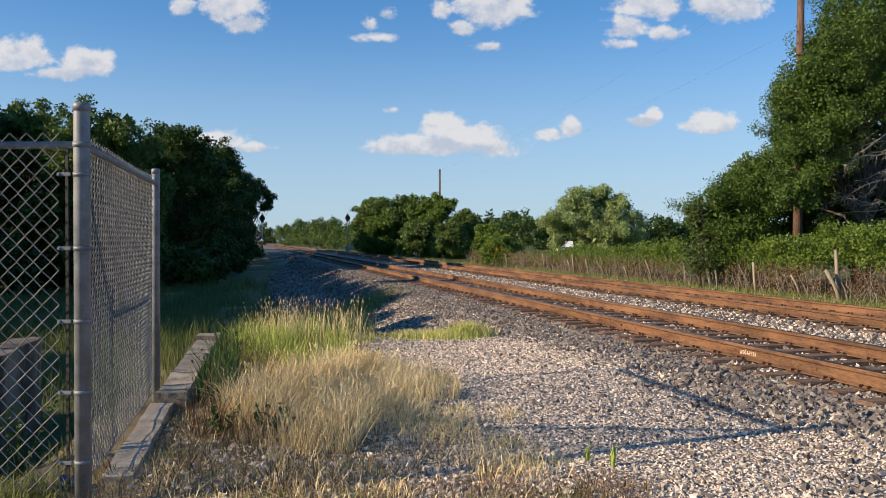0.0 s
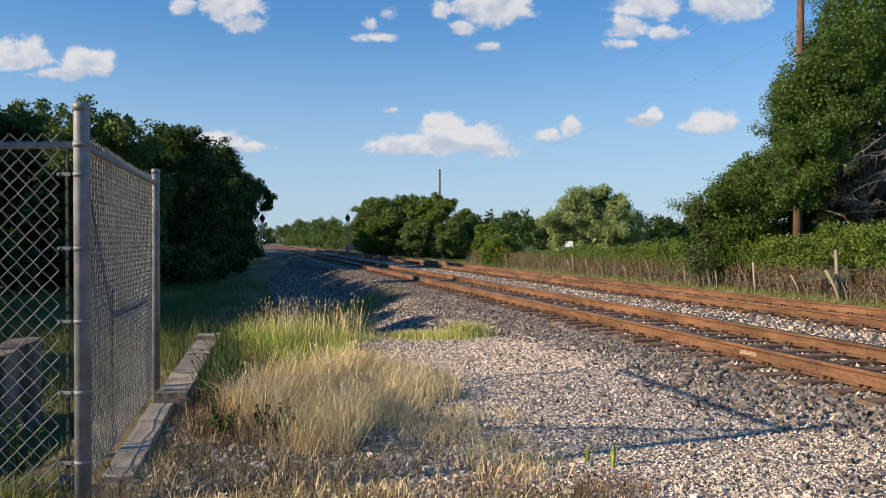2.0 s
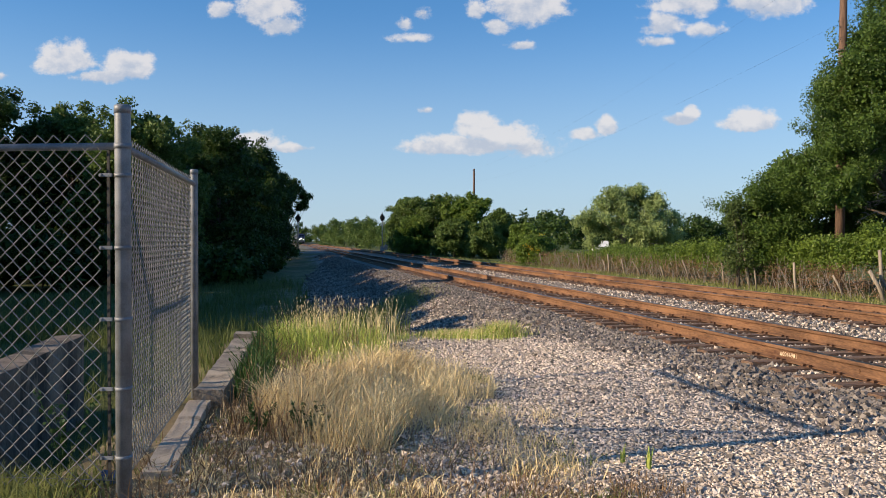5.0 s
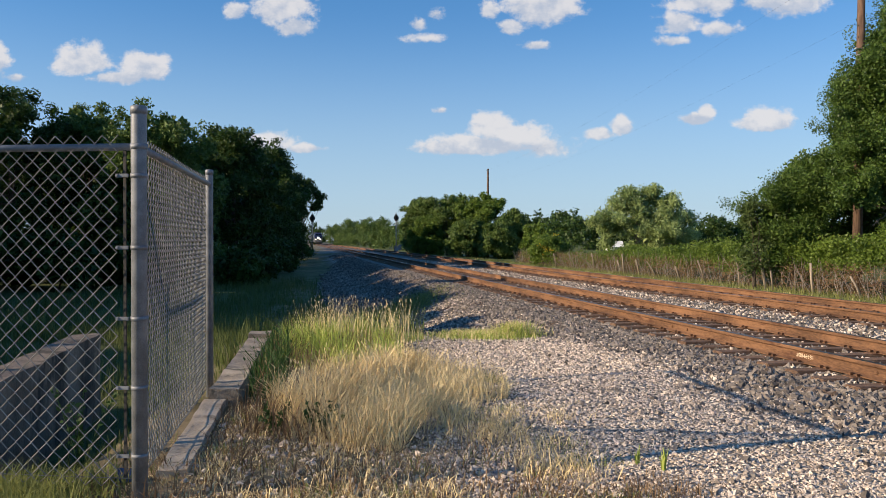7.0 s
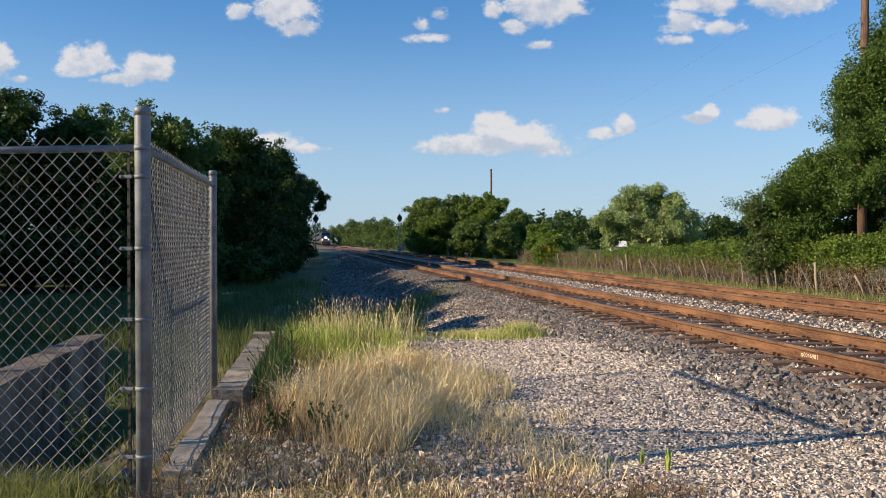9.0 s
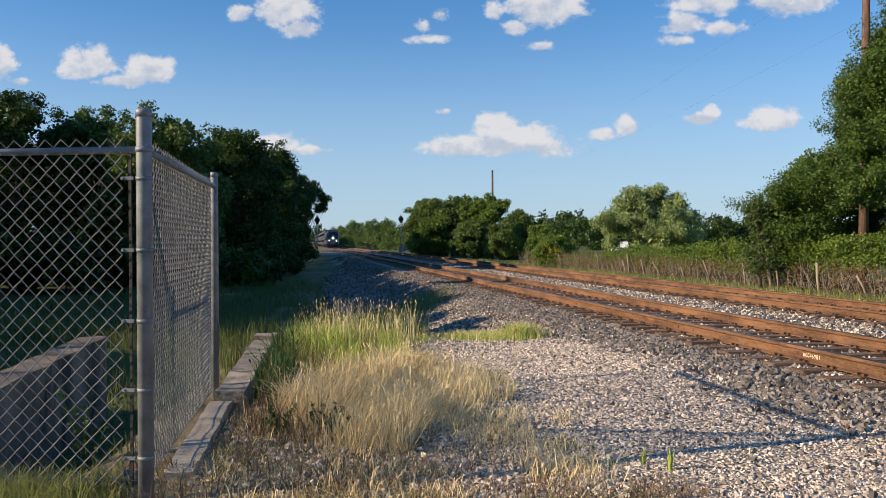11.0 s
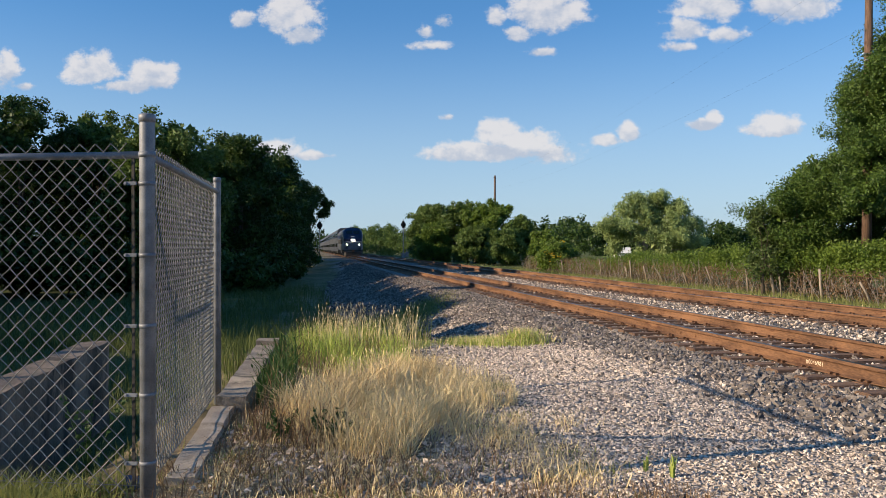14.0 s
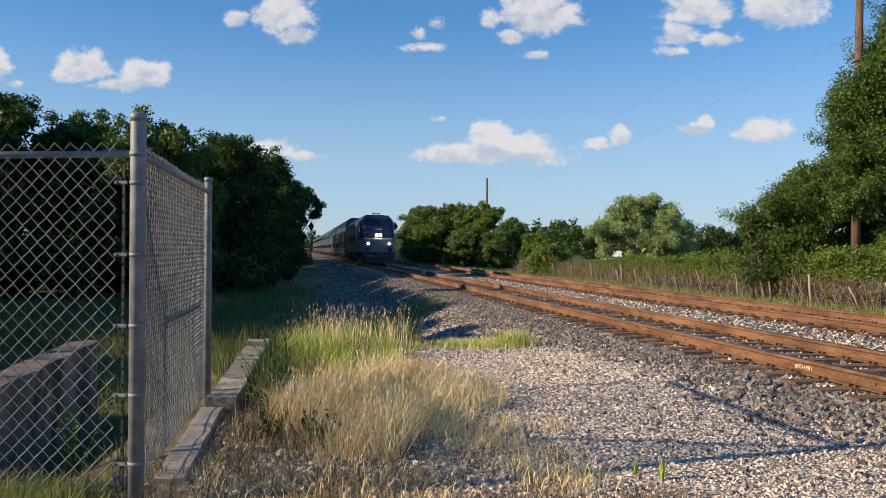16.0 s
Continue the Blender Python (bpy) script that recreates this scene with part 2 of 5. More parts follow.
BLACK = surface("black_paint", (0.012, 0.012, 0.013), (0.03, 0.03, 0.03), 4, 40, 0.6, 0.1, 0.003)
GLASS_DARK = surface("tinted_glass", (0.008, 0.009, 0.011), (0.015, 0.016, 0.02), 2, 20, 0.1, 0.0, 0.001, spec=0.6)
RED = surface("red_paint", (0.3, 0.02, 0.02), (0.42, 0.04, 0.03), 4, 40, 0.5, 0.1, 0.003)
WHITE = surface("white_paint", (0.6, 0.6, 0.58), (0.8, 0.8, 0.78), 3, 40, 0.6, 0.1, 0.003)
CHALK = surface("chalk_mark", (0.62, 0.45, 0.3), (0.8, 0.66, 0.5), 30, 200, 0.9, 0.0, 0.001)
MAST_PAINT = surface("grey_mast_paint", (0.2, 0.2, 0.2), (0.36, 0.36, 0.35), 4, 40, 0.5, 0.1, 0.003)
TARP = surface("blue_plastic", (0.02, 0.05, 0.13), (0.05, 0.1, 0.22), 10, 60, 0.4, 0.2, 0.004)
LAMP = glow("headlight_glow", (1.0, 0.84, 0.58), 60.0)
DITCH = glow("ditch_light_glow", (1.0, 0.88, 0.7), 6.0)


# ---- mesh helpers ----
def smooth(v, low, high):
    t = np.clip((np.asarray(v, float) - low) / (high - low), 0, 1)
    return t * t * (3 - 2 * t)


def vnoise(x, y, seed=0):
    """Smooth value noise in -1..1, one lump to a unit."""
    x, y = np.asarray(x, float), np.asarray(y, float)
    i, j = np.floor(x), np.floor(y)
    f, g = x - i, y - j
    f, g = f * f * (3 - 2 * f), g * g * (3 - 2 * g)

    def h(a, b):
        s = np.sin(a * 127.1 + b * 311.7 + seed * 74.7) * 43758.5453
        return (s - np.floor(s)) * 2 - 1
    return (h(i, j) * (1 - f) + h(i + 1, j) * f) * (1 - g) + (h(i, j + 1) * (1 - f) + h(i + 1, j + 1) * f) * g


def lie(x, y):
    """Height of the ground."""
    x, y = np.asarray(x, float), np.asarray(y, float)
    u = x + SLOPE * y
    z = -0.02 + (0.03 * vnoise(x * 0.6, y * 0.6, 3) + 0.012 * vnoise(x * 2.3, y * 2.3, 4)) * (1 - smooth(y, 15, 26))
    z = z - 0.75 * (1 - smooth(u, 2.2, 5.2)) * smooth(y, 11, 20) * (1 - 0.5 * smooth(y, 60, 130))
    z = z - 0.28 * smooth(u, 13.4, 15.5)
    z = z - 0.12 * (1 - smooth(x, -4.2, -2.6)) * (1 - smooth(y, 11, 20))
    z = z - 0.42 * smooth(-x - 2.45 - 0.2 * (y - 4.4), 0.0, 0.7) * smooth(y, 4.6, 5.6) * (1 - smooth(y, 9.0, 12.0))
    bed = smooth(u, 5.3, 5.9) * (1 - smooth(u, 13.0, 13.5))
    z = z * (1 - 0.8 * bed) - 0.03 * bed
    return z + 3.0 * smooth(np.hypot(x, y), 150, 900) * smooth(np.abs(u - 9), 20, 90)


def raw_mesh(name, verts, faces, mat, smooth_faces=False):
    """A mesh from arrays: verts (n, 3), faces (m, 3 or 4)."""
    verts, faces = np.asarray(verts, np.float32), np.asarray(faces, np.int32)
    me = bpy.data.meshes.new(name)
    k = faces.shape[1]
    me.vertices.add(len(verts))
    me.vertices.foreach_set("co", verts.ravel())
    me.loops.add(faces.size)
    me.loops.foreach_set("vertex_index", faces.ravel())
    me.polygons.add(len(faces))
    me.polygons.foreach_set("loop_start", np.arange(0, faces.size, k, dtype=np.int32))
    me.polygons.foreach_set("use_smooth", np.full(len(faces), smooth_faces))
    me.update(calc_edges=True)
    me.materials.append(mat)
    return me


def part(name, me, mat=None, parent=None, label="", m=None):
    """Links a bmesh or a mesh as one object, under a thing or a part."""
    if isinstance(me, bmesh.types.BMesh):
        data = bpy.data.meshes.new(name)
        me.to_mesh(data)
        me.free()
        me = data
    if mat and not me.materials:
        me.materials.append(mat)
    ob = new(name, me)
    if parent:
        ob.parent = parent
    if m:
        ob.matrix_basis = m
    return tagged(ob, label)


def thing(name, x, y, z, label, category, group="", rz=0.0, kind=""):
    ob = new(name)
    ob.empty_display_size = 0.2
    ob.matrix_basis = pose(x, y, z, 0, 0, rz)
    return tagged(ob, label, category, group, kind)


def block(sx, sy, sz, at=(0, 0, 0), bevel=0.0, bm=None, jitter=0.0, m=None, cuts=0):
    """A box with its middle at the given place, bevelled."""
    bm = bm or bmesh.new()
    made = bmesh.ops.create_cube(bm, size=1.0)["verts"]
    for v in made:
        v.co = Vector((v.co.x * sx, v.co.y * sy, v.co.z * sz))
    edges = list({e for v in made for e in v.link_edges})
    faces = list({f for v in made for f in v.link_faces})
    if cuts:
        bmesh.ops.subdivide_edges(bm, edges=edges, cuts=cuts, use_grid_fill=True)
        made = list(bm.verts)
    elif bevel:
        out = bmesh.ops.bevel(bm, geom=edges, offset=bevel, segments=2, affect="EDGES")
        made = list({v for f in out["faces"] for v in f.verts} | {v for v in made if v.is_valid})
    for v in made:
        if jitter:
            v.co += noise.noise_vector(v.co * 4.0) * jitter
        v.co += Vector(at)
        if m:
            v.co = m @ v.co
    return bm


def rod(path, radii, sides=8, bm=None, caps=True):
    """A tube along a path of points; radii: one number or one a point."""
    bm = bm or bmesh.new()
    path = [Vector(p) for p in path]
    if not hasattr(radii, "__len__"):
        radii = [radii] * len(path)
    rings = []
    for i, p in enumerate(path):
        d = (path[min(i + 1, len(path) - 1)] - path[max(i - 1, 0)]).normalized()
        a = d.orthogonal().normalized() if abs(d.z) < 0.99 else Vector((1, 0, 0))
        if abs(d.z) < 0.99:
            a = d.cross(Vector((0, 0, 1))).normalized()
        b = d.cross(a).normalized()
        rings.append([bm.verts.new(p + (a * math.cos(k * math.tau / sides) + b * math.sin(k * math.tau / sides)) * radii[i]) for k in range(sides)])
    for r, s in zip(rings, rings[1:]):
        for k in range(sides):
            f = bm.faces.new((r[k], r[(k + 1) % sides], s[(k + 1) % sides], s[k]))
            f.smooth = True
    if caps:
        bm.faces.new(rings[0][::-1])
        bm.faces.new(rings[-1])
    return bm


def prism(outline, length, bm=None, axis="y", at=0.0):
    """An outline (a, z) drawn out along y (or x) from at to at + length."""
    bm = bm or bmesh.new()
    ends = []
    for s in (at, at + length):
        ends.append([bm.verts.new((a, s, z) if axis == "y" else (s, a, z)) for a, z in outline])
    n = len(outline)
    for k in range(n):
        bm.faces.new((ends[0][k], ends[0][(k + 1) % n], ends[1][(k + 1) % n], ends[1][k]))
    bm.faces.new(ends[0][::-1])
    bm.faces.new(ends[1])
    bmesh.ops.recalc_face_normals(bm, faces=bm.faces)
    return bm


def on_track(track, along, side=0.0):
    """A place: so far down the line in y, so far to the right of the track's middle."""
    k = math.hypot(1, SLOPE)
    return TRACKS[track] - SLOPE * along + side / k, along + side * SLOPE / k


HEADING = math.degrees(math.atan(SLOPE))


# ---- ground ----
def cover(x, y):
    """What lies on the ground: gravel, green growth, pale limestone, each 0 to 1."""
    x, y = np.asarray(x, float), np.asarray(y, float)
    u = x + SLOPE * y
    wob = 0.5 * vnoise(x * 0.9, y * 0.9, 8) + 0.25 * vnoise(x * 3, y * 3, 9)
    edge = np.interp(y, [0, 4.0, 5.5, 7, 9.5, 13, 17, 24, 34, 47, 80, 400], [0.6, 0.6, 0.75, 0.9, 1.5, 2.0, 1.4, 1.1, 0.8, 1.5, 3.6, 4.4])
    gravel = smooth(u + wob * 0.6, edge - 0.35, edge + 0.45) * (1 - smooth(u + wob * 0.5, 13.7, 14.5))
    patch = np.exp(-(((x - 0.1) / 0.9) ** 2 + ((y - 12.9) / 0.8) ** 2) ** 2) + np.exp(-(((x + 2.7) / 1.3) ** 2 + ((y - 23.5) / 2.6) ** 2) ** 2)
    gravel = gravel * (1 - np.clip(patch, 0, 1))
    green = np.clip(0.35 + 0.5 * smooth(u, 14, 16) + 0.5 * vnoise(x * 0.35, y * 0.35, 10) + 0.3 * smooth(y, 12, 20), 0, 1) * (1 - 0.75 * smooth(x, -2.8, -2.0) * (1 - smooth(y, 9, 12)))
    green = np.maximum(green, smooth(-x - 2.5 - 0.22 * (y - 4.4), 0.0, 0.4) * 0.9)
    pale = 1 - smooth(u + wob * 0.9 + 0.4 * np.clip(6.0 - y, 0, 3), 3.9, 5.3) * 0.92 - 0.5 * smooth(y, 14, 22)
    return gravel, green, np.clip(pale, 0, 1)


def build_ground():
    def spread(inner, step, outer, count):
        far = inner * (outer / inner) ** (np.arange(1, count + 1) / count)
        return np.arange(-inner, inner + step / 2, step), far
    mid, far = spread(14, 0.16, 2600, 34)
    xs = np.concatenate([-far[::-1], mid, far])
    ahead = 30 * (4000 / 30) ** (np.arange(1, 61) / 60)
    ys = np.concatenate([[-900, -300, -120, -60, -30, -15, -8, -4, -1], np.arange(1, 30.01, 0.17), ahead])
    gx, gy = np.meshgrid(xs, ys)
    z = lie(gx, gy)
    n, m = gx.shape
    i = np.arange(n * m).reshape(n, m)
    quads = np.stack([i[:-1, :-1], i[:-1, 1:], i[1:, 1:], i[1:, :-1]], -1).reshape(-1, 4)
    me = raw_mesh("ground", np.stack([gx, gy, z], -1).reshape(-1, 3), quads, GROUND, True)
    for mask, values in zip(("gravel", "green", "pale"), cover(gx, gy)):
        a = me.attributes.new(mask, "FLOAT", "POINT")
        a.data.foreach_set("value", np.ascontiguousarray(values.ravel(), np.float32))
    tagged(new("ground", me), "gravelly lineside ground with dry and green grass", "ground", kind="structure")


build_ground()
RNG = np.random.default_rng(7)


def stones(name, x, y, size, mat, label, lift=0.25, small=False):
    """Crushed stones: knocked-about boxes of eight corners, each turned its own way."""
    n = len(x)
    if small:
        c = np.array([[1, 0, 0], [-1, 0, 0], [0, 1, 0], [0, -1, 0], [0.3, 0.2, 1], [-0.2, -0.3, -1]], float) * 1.25
        f = np.array([[0, 2, 4], [2, 1, 4], [1, 3, 4], [3, 0, 4], [2, 0, 5], [1, 2, 5], [3, 1, 5], [0, 3, 5]])
    else:
        c = np.array([[a, b, d] for d in (-1, 1) for b in (-1, 1) for a in (-1, 1)], float)
        f = np.array([[0, 2, 3, 1], [4, 5, 7, 6], [0, 1, 5, 4], [2, 6, 7, 3], [0, 4, 6, 2], [1, 3, 7, 5]])
    v = c[None] + RNG.uniform(-0.5, 0.3, (n, len(c), 3)) * (np.abs(c)[None] + 0.25)
    v *= size[:, None, None] * 0.5 * RNG.uniform(0.7, 1.2, (n, 1, 3)) * np.array([1.0, 1.0, 0.75])
    q = RNG.normal(size=(n, 4))
    q[:, 1:3] *= 0.45
    q /= np.linalg.norm(q, axis=1, keepdims=True)
    w, a, b, d = q.T
    R = np.stack([1 - 2 * (b * b + d * d), 2 * (a * b - d * w), 2 * (a * d + b * w), 2 * (a * b + d * w), 1 - 2 * (a * a + d * d),
                  2 * (b * d - a * w), 2 * (a * d - b * w), 2 * (b * d + a * w), 1 - 2 * (a * a + b * b)], -1).reshape(n, 3, 3)
    v = np.einsum("nij,nkj->nki", R, v)
    v += np.stack([x, y, lie(x, y) + size * lift], -1)[:, None]
    faces = (f[None] + (np.arange(n) * len(c))[:, None, None]).reshape(-1, f.shape[1])
    return tagged(new(name, raw_mesh(name, v.reshape(-1, 3), faces, mat)), label, "gravel", kind="stuff")


def strew(count, y0, y1, u0, u1, power=1.6):
    """Random places between two lines along the track, thicker towards the near end."""
    y = y0 + (y1 - y0) * RNG.random(count) ** power
    u = u0 + (u1 - u0) * RNG.random(count)
    return u - SLOPE * y, y


def tie_gap(x, y, track, half):
    """True off the ties of a track."""
    k = math.hypot(1, SLOPE)
    dx = x - TRACKS[track]
    s, along = (dx + SLOPE * y) / k, (y - SLOPE * dx) / k
    on = np.abs((along - FIRST_TIE[track] + 0.255) % 0.51 - 0.255) < 0.125
    return ~((np.abs(s) < half) & on) | (RNG.random(len(x)) < 0.45)


FIRST_TIE = (5.2, 7.5)


def gravel_beds():
    x, y = strew(104000, 3.4, 22, 0.2, 6.3, 2.1)
    g, _, p = cover(x, y)
    keep = RNG.random(len(x)) < g * (0.12 + 0.88 * p)
    x, y = x[keep], y[keep]
    stones("limestone_gravel", x, y, RNG.uniform(0.009, 0.023, len(x)) * (1 + 0.9 * (RNG.random(len(x)) > 0.96)) + 0.0016 * (y - 3.6), LIMESTONE,
           "loose pale limestone gravel beside the track", 0.08, True)
    x, y = RNG.uniform(-2.2, 0.8, 3000), RNG.uniform(3.6, 7.2, 3000)
    keep = x > -2.0 - 0.2 * (y - 5)
    x, y = x[keep], y[keep]
    stones("scattered_gravel", x, y, RNG.uniform(0.012, 0.04, len(x)), LIMESTONE, "scattered pale stones on bare dry soil", small=True)
    x, y = strew(56000, 3.6, 40, 1.6, 6.4, 1.7)
    g, _, p = cover(x, y)
    keep = RNG.random(len(x)) < g * (1.03 - p)
    x, y = x[keep], y[keep]
    keep = tie_gap(x, y, 0, 1.31)
    x, y = x[keep], y[keep]
    close = y < 9.5
    stones("ballast_shoulder", x[close], y[close], RNG.uniform(0.018, 0.044, close.sum()) * (1 + 0.3 * smooth(x[close] + SLOPE * y[close], 3.5, 5.0)), BALLAST, "dark crushed-stone ballast on the near track shoulder", 0.12)
    stones("ballast_shoulder", x[~close], y[~close], RNG.uniform(0.035, 0.062, (~close).sum()), BALLAST, "dark crushed-stone ballast on the track shoulder", 0.15, True)
    x, y = strew(20000, 13, 90, 0.5, 5.0, 1.7)
    g, _, p = cover(x, y)
    keep = RNG.random(len(x)) < g * 0.9
    x, y = x[keep], y[keep]
    stones("bank_ballast", x, y, RNG.uniform(0.045, 0.08, len(x)) * (1 + 0.02 * (y - 20).clip(0)), BALLAST, "grey ballast spread over the bank below the track", small=True)
    # between and beside the rails of both tracks
    x, y = strew(48000, 5, 60, 5.9, 13.9, 1.6)
    keep = np.ones(len(x), bool)
    for t in TRACKS:
        s = (x + SLOPE * y - t) / math.hypot(1, SLOPE)
        keep &= (np.abs(np.abs(s) - 0.7525) > 0.15)
    keep &= tie_gap(x, y, 0, 1.3) & tie_gap(x, y, 1, 1.3)
    x, y = x[keep], y[keep]
    grey = RNG.random(len(x)) < 0.45
    stones("ballast_bed", x[grey], y[grey], RNG.uniform(0.035, 0.065, grey.sum()), BALLAST, "dark crushed-stone ballast between the ties", 0.35, True)
    stones("pale_ballast_bed", x[~grey], y[~grey], RNG.uniform(0.03, 0.06, (~grey).sum()), LIMESTONE, "pale crushed stone between the tracks", 0.35, True)


gravel_beds()

# ---- railway ----
RAIL_FOOT, RAIL_HEIGHT = 0.012, 0.178


def rail_outline():
    half = [(0.076, 0.0), (0.076, 0.011), (0.03, 0.026), (0.01, 0.04), (0.009, 0.118), (0.02, 0.132), (0.037, 0.138), (0.037, 0.168), (0.03, 0.176)]
    return half + [(-a, z) for a, z in reversed(half)]


def build_track(track, label):
    root = thing("railway_track", *on_track(track, 0), 0, label, "railway track", "railway tracks", HEADING)
    for side in (-0.7525, 0.7525):
        bm = prism(rail_outline(), 900, at=-20)
        for v in bm.verts:
            v.co.x += side
            v.co.z += RAIL_FOOT
        rail = part("rail", bm, RUST, root, "rust-brown steel rail")
        top = prism([(side - 0.031, 0.1772), (side + 0.031, 0.1772), (side + 0.027, 0.1792), (side - 0.027, 0.1792)], 900, at=-20)
        for v in top.verts:
            v.co.z += RAIL_FOOT
        part("running_surface", top, RAIL_TOP, rail, "polished strip along the rail's top")
    return root


NEAR_TRACK = build_track(0, "rusty steel rails on dark wooden ties in ballast")
FAR_TRACK = build_track(1, "second track of rusty rails beyond the first")


def tie_mesh():
    bm = block(2.6, 0.225, 0.17, (0, 0, -0.07), 0.012, jitter=0.012)
    me = bpy.data.meshes.new("tie")
    bm.to_mesh(me), bm.free()
    me.materials.append(TIE)
    return me


def fastening_mesh():
    """A tie plate with its spikes."""
    bm = block(0.36, 0.19, 0.014, (0, 0, 0.007))
    for sx in (-0.1, 0.1):
        for sy in (-0.05, 0.055):
            block(0.026, 0.02, 0.03, (sx, sy, 0.022), 0, bm)
            block(0.042, 0.03, 0.014, (sx * 0.94, sy, 0.038), 0, bm)
    me = bpy.data.meshes.new("tie_plate")
    bm.to_mesh(me), bm.free()
    me.materials.append(RUST)
    return me


def lay_ties():
    ties, plates = tie_mesh(), fastening_mesh()
    for root, first, count in ((NEAR_TRACK, FIRST_TIE[0], 150), (FAR_TRACK, FIRST_TIE[1], 130)):
        for k in range(count):
            s = first + k * 0.51
            t = part("tie", ties, parent=root, m=pose(RNG.uniform(-0.04, 0.04), s, RNG.uniform(-0.015, 0.008), 0, 0, RNG.uniform(-0.9, 0.9)))
            if k < 70:
                for side in (-0.7525, 0.7525):
                    part("tie_plate", plates, parent=root, m=pose(side, s, 0.003))


lay_ties()


def rail_marks():
    """The chalked number on the rail's web, bolt holes and the joint bars."""
    x, y = on_track(0, 10.05, -0.7525)
    text = bpy.data.curves.new("rail_number", "FONT")
    text.body, text.size, text.extrude, text.align_x, text.space_character = "#0046981", 0.075, 0.0006, "CENTER", 1.1
    text.materials.append(CHALK)
    ob = new("rail_number", text)
    ob.parent = NEAR_TRACK
    ob.matrix_basis = pose(-0.7525 - 0.0115, 10.25, 0.065, 90, 0, -90)
    tagged(ob, "pale chalked number on the rail's web")
    for s in (13.7, 13.2, 18.6, 9.05):
        bm = block(0.016, 0.05, 0.04, (-0.7525 - 0.018, s, 0.09), 0.006)
        part("rail_bolt", bm, RUST, NEAR_TRACK)


rail_marks()


# ---- fence and concrete ----
def chain_link(length, low, high, pitch=0.098, wire=0.0029):
    """Woven zigzag wires standing in the plane y = 0 from x = 0 to length."""
    n, rows = int(length / (pitch / 2)) - 1, int((high - low) / (pitch / 2))
    ang = np.arange(4) * math.tau / 4
    verts, faces, base = [], [], 0
    k = np.arange(rows + 1)
    for i in range(n):
        x = i * pitch / 2 + (k + i) % 2 * pitch / 2 * 1.06
        yy = ((k + i) % 2 - 0.5) * 0.006 * (1 if i % 2 else -1)
        z = low + k * pitch / 2
        x = x + 0.004 * np.sin(z * 5 + i * 0.2)
        yy = yy + 0.014 * np.sin(x * 2.1 + 0.5) * np.sin(z * 2.3)
        ring = np.stack([x[:, None] + np.cos(ang) * wire * 1.3, yy[:, None] + np.sin(ang) * wire, np.repeat(z[:, None], 4, 1)], -1)
        verts.append(ring.reshape(-1, 3))
        a = base + np.arange(rows)[:, None] * 4 + np.arange(4)
        b = base + np.arange(rows)[:, None] * 4 + (np.arange(4) + 1) % 4
        faces.append(np.stack([a, b, b + 4, a + 4], -1).reshape(-1, 4))
        base += (rows + 1) * 4
    return raw_mesh("chain_link_mesh", np.concatenate(verts), np.concatenate(faces), WIRE)


def fence_post(root, x, y, low, high, r, label=""):
    bm = rod([(x, y, low), (x, y, high - 0.02), (x, y, high - 0.004)], [r, r, r * 0.96], 20)
    p = part("post", bm, GALV, root, label)
    part("cap", rod([(x, y, high - 0.05), (x, y, high - 0.006), (x, y, high)], [r * 1.07, r * 1.07, r * 0.85], 20), GALV, p)
    return p


FENCE_TOP = 2.05


def build_fence():
    root = thing("chain_link_fence", -2.06, 4.42, 0, "grey galvanised chain-link fence corner with a round post", "fence")
    tops = [(0, 0), (-0.67, 2.94), (-2.77, 0.13), (-3.14, 1.75)]
    post = fence_post(root, 0, 0, -0.25, 2.29, 0.045, "thick grey corner post")
    fence_post(root, *tops[1], -0.25, 2.19, 0.036)
    fence_post(root, *tops[2], -0.4, 2.25, 0.04)
    fence_post(root, *tops[3], -0.4, 2.19, 0.036)
    for a, b in ((0, 1), (0, 2), (2, 3)):
        p, q = Vector((*tops[a], 0)), Vector((*tops[b], 0))
        d = (q - p).normalized()
        turn = math.degrees(math.atan2(d.y, d.x))
        s = 0.12 if a == 0 and b == 2 else 0.06
        z = Vector((0, 0, FENCE_TOP))
        part("top_rail", rod([p + z + d * 0.03, q + z - d * 0.03], 0.022, 12), GALV, root)
        me = chain_link((q - p).length - s, 0.06, FENCE_TOP + 0.1, 0.098 if s > 0.1 else 0.075, 0.0036 if s > 0.1 else 0.0032)
        at = p + d * s + Vector((-d.y, d.x, 0)) * 0.026
        part("chain_link_mesh", me, parent=root, label="woven grey wire mesh", m=pose(at.x, at.y, 0, 0, 0, turn))
        part("bottom_wire", rod([p + Vector((0, 0, 0.1)), q + Vector((0, 0, 0.1))], 0.003, 6), WIRE, root)
    # flat bar and clamps that stretch the left-hand mesh, and those of the other
    part("tension_bar", block(0.02, 0.008, 1.95, (-0.085, 0.0, 1.08), 0.002), GRIME, root, "dark flat tension bar")
    for z in (1.88, 1.46, 1.045, 0.64, 0.24):
        bm = rod([(0, 0, z - 0.012), (0, 0, z + 0.012)], 0.049, 20)
        block(0.075, 0.012, 0.022, (-0.085, -0.03, z), 0.003, bm)
        block(0.02, 0.02, 0.02, (-0.115, -0.034, z), 0.004, bm)
        part("tension_band", bm, GALV, post)
    part("rail_band", rod([(0, 0, 2.035), (0, 0, 2.065)], 0.049, 20), GALV, post)


build_fence()


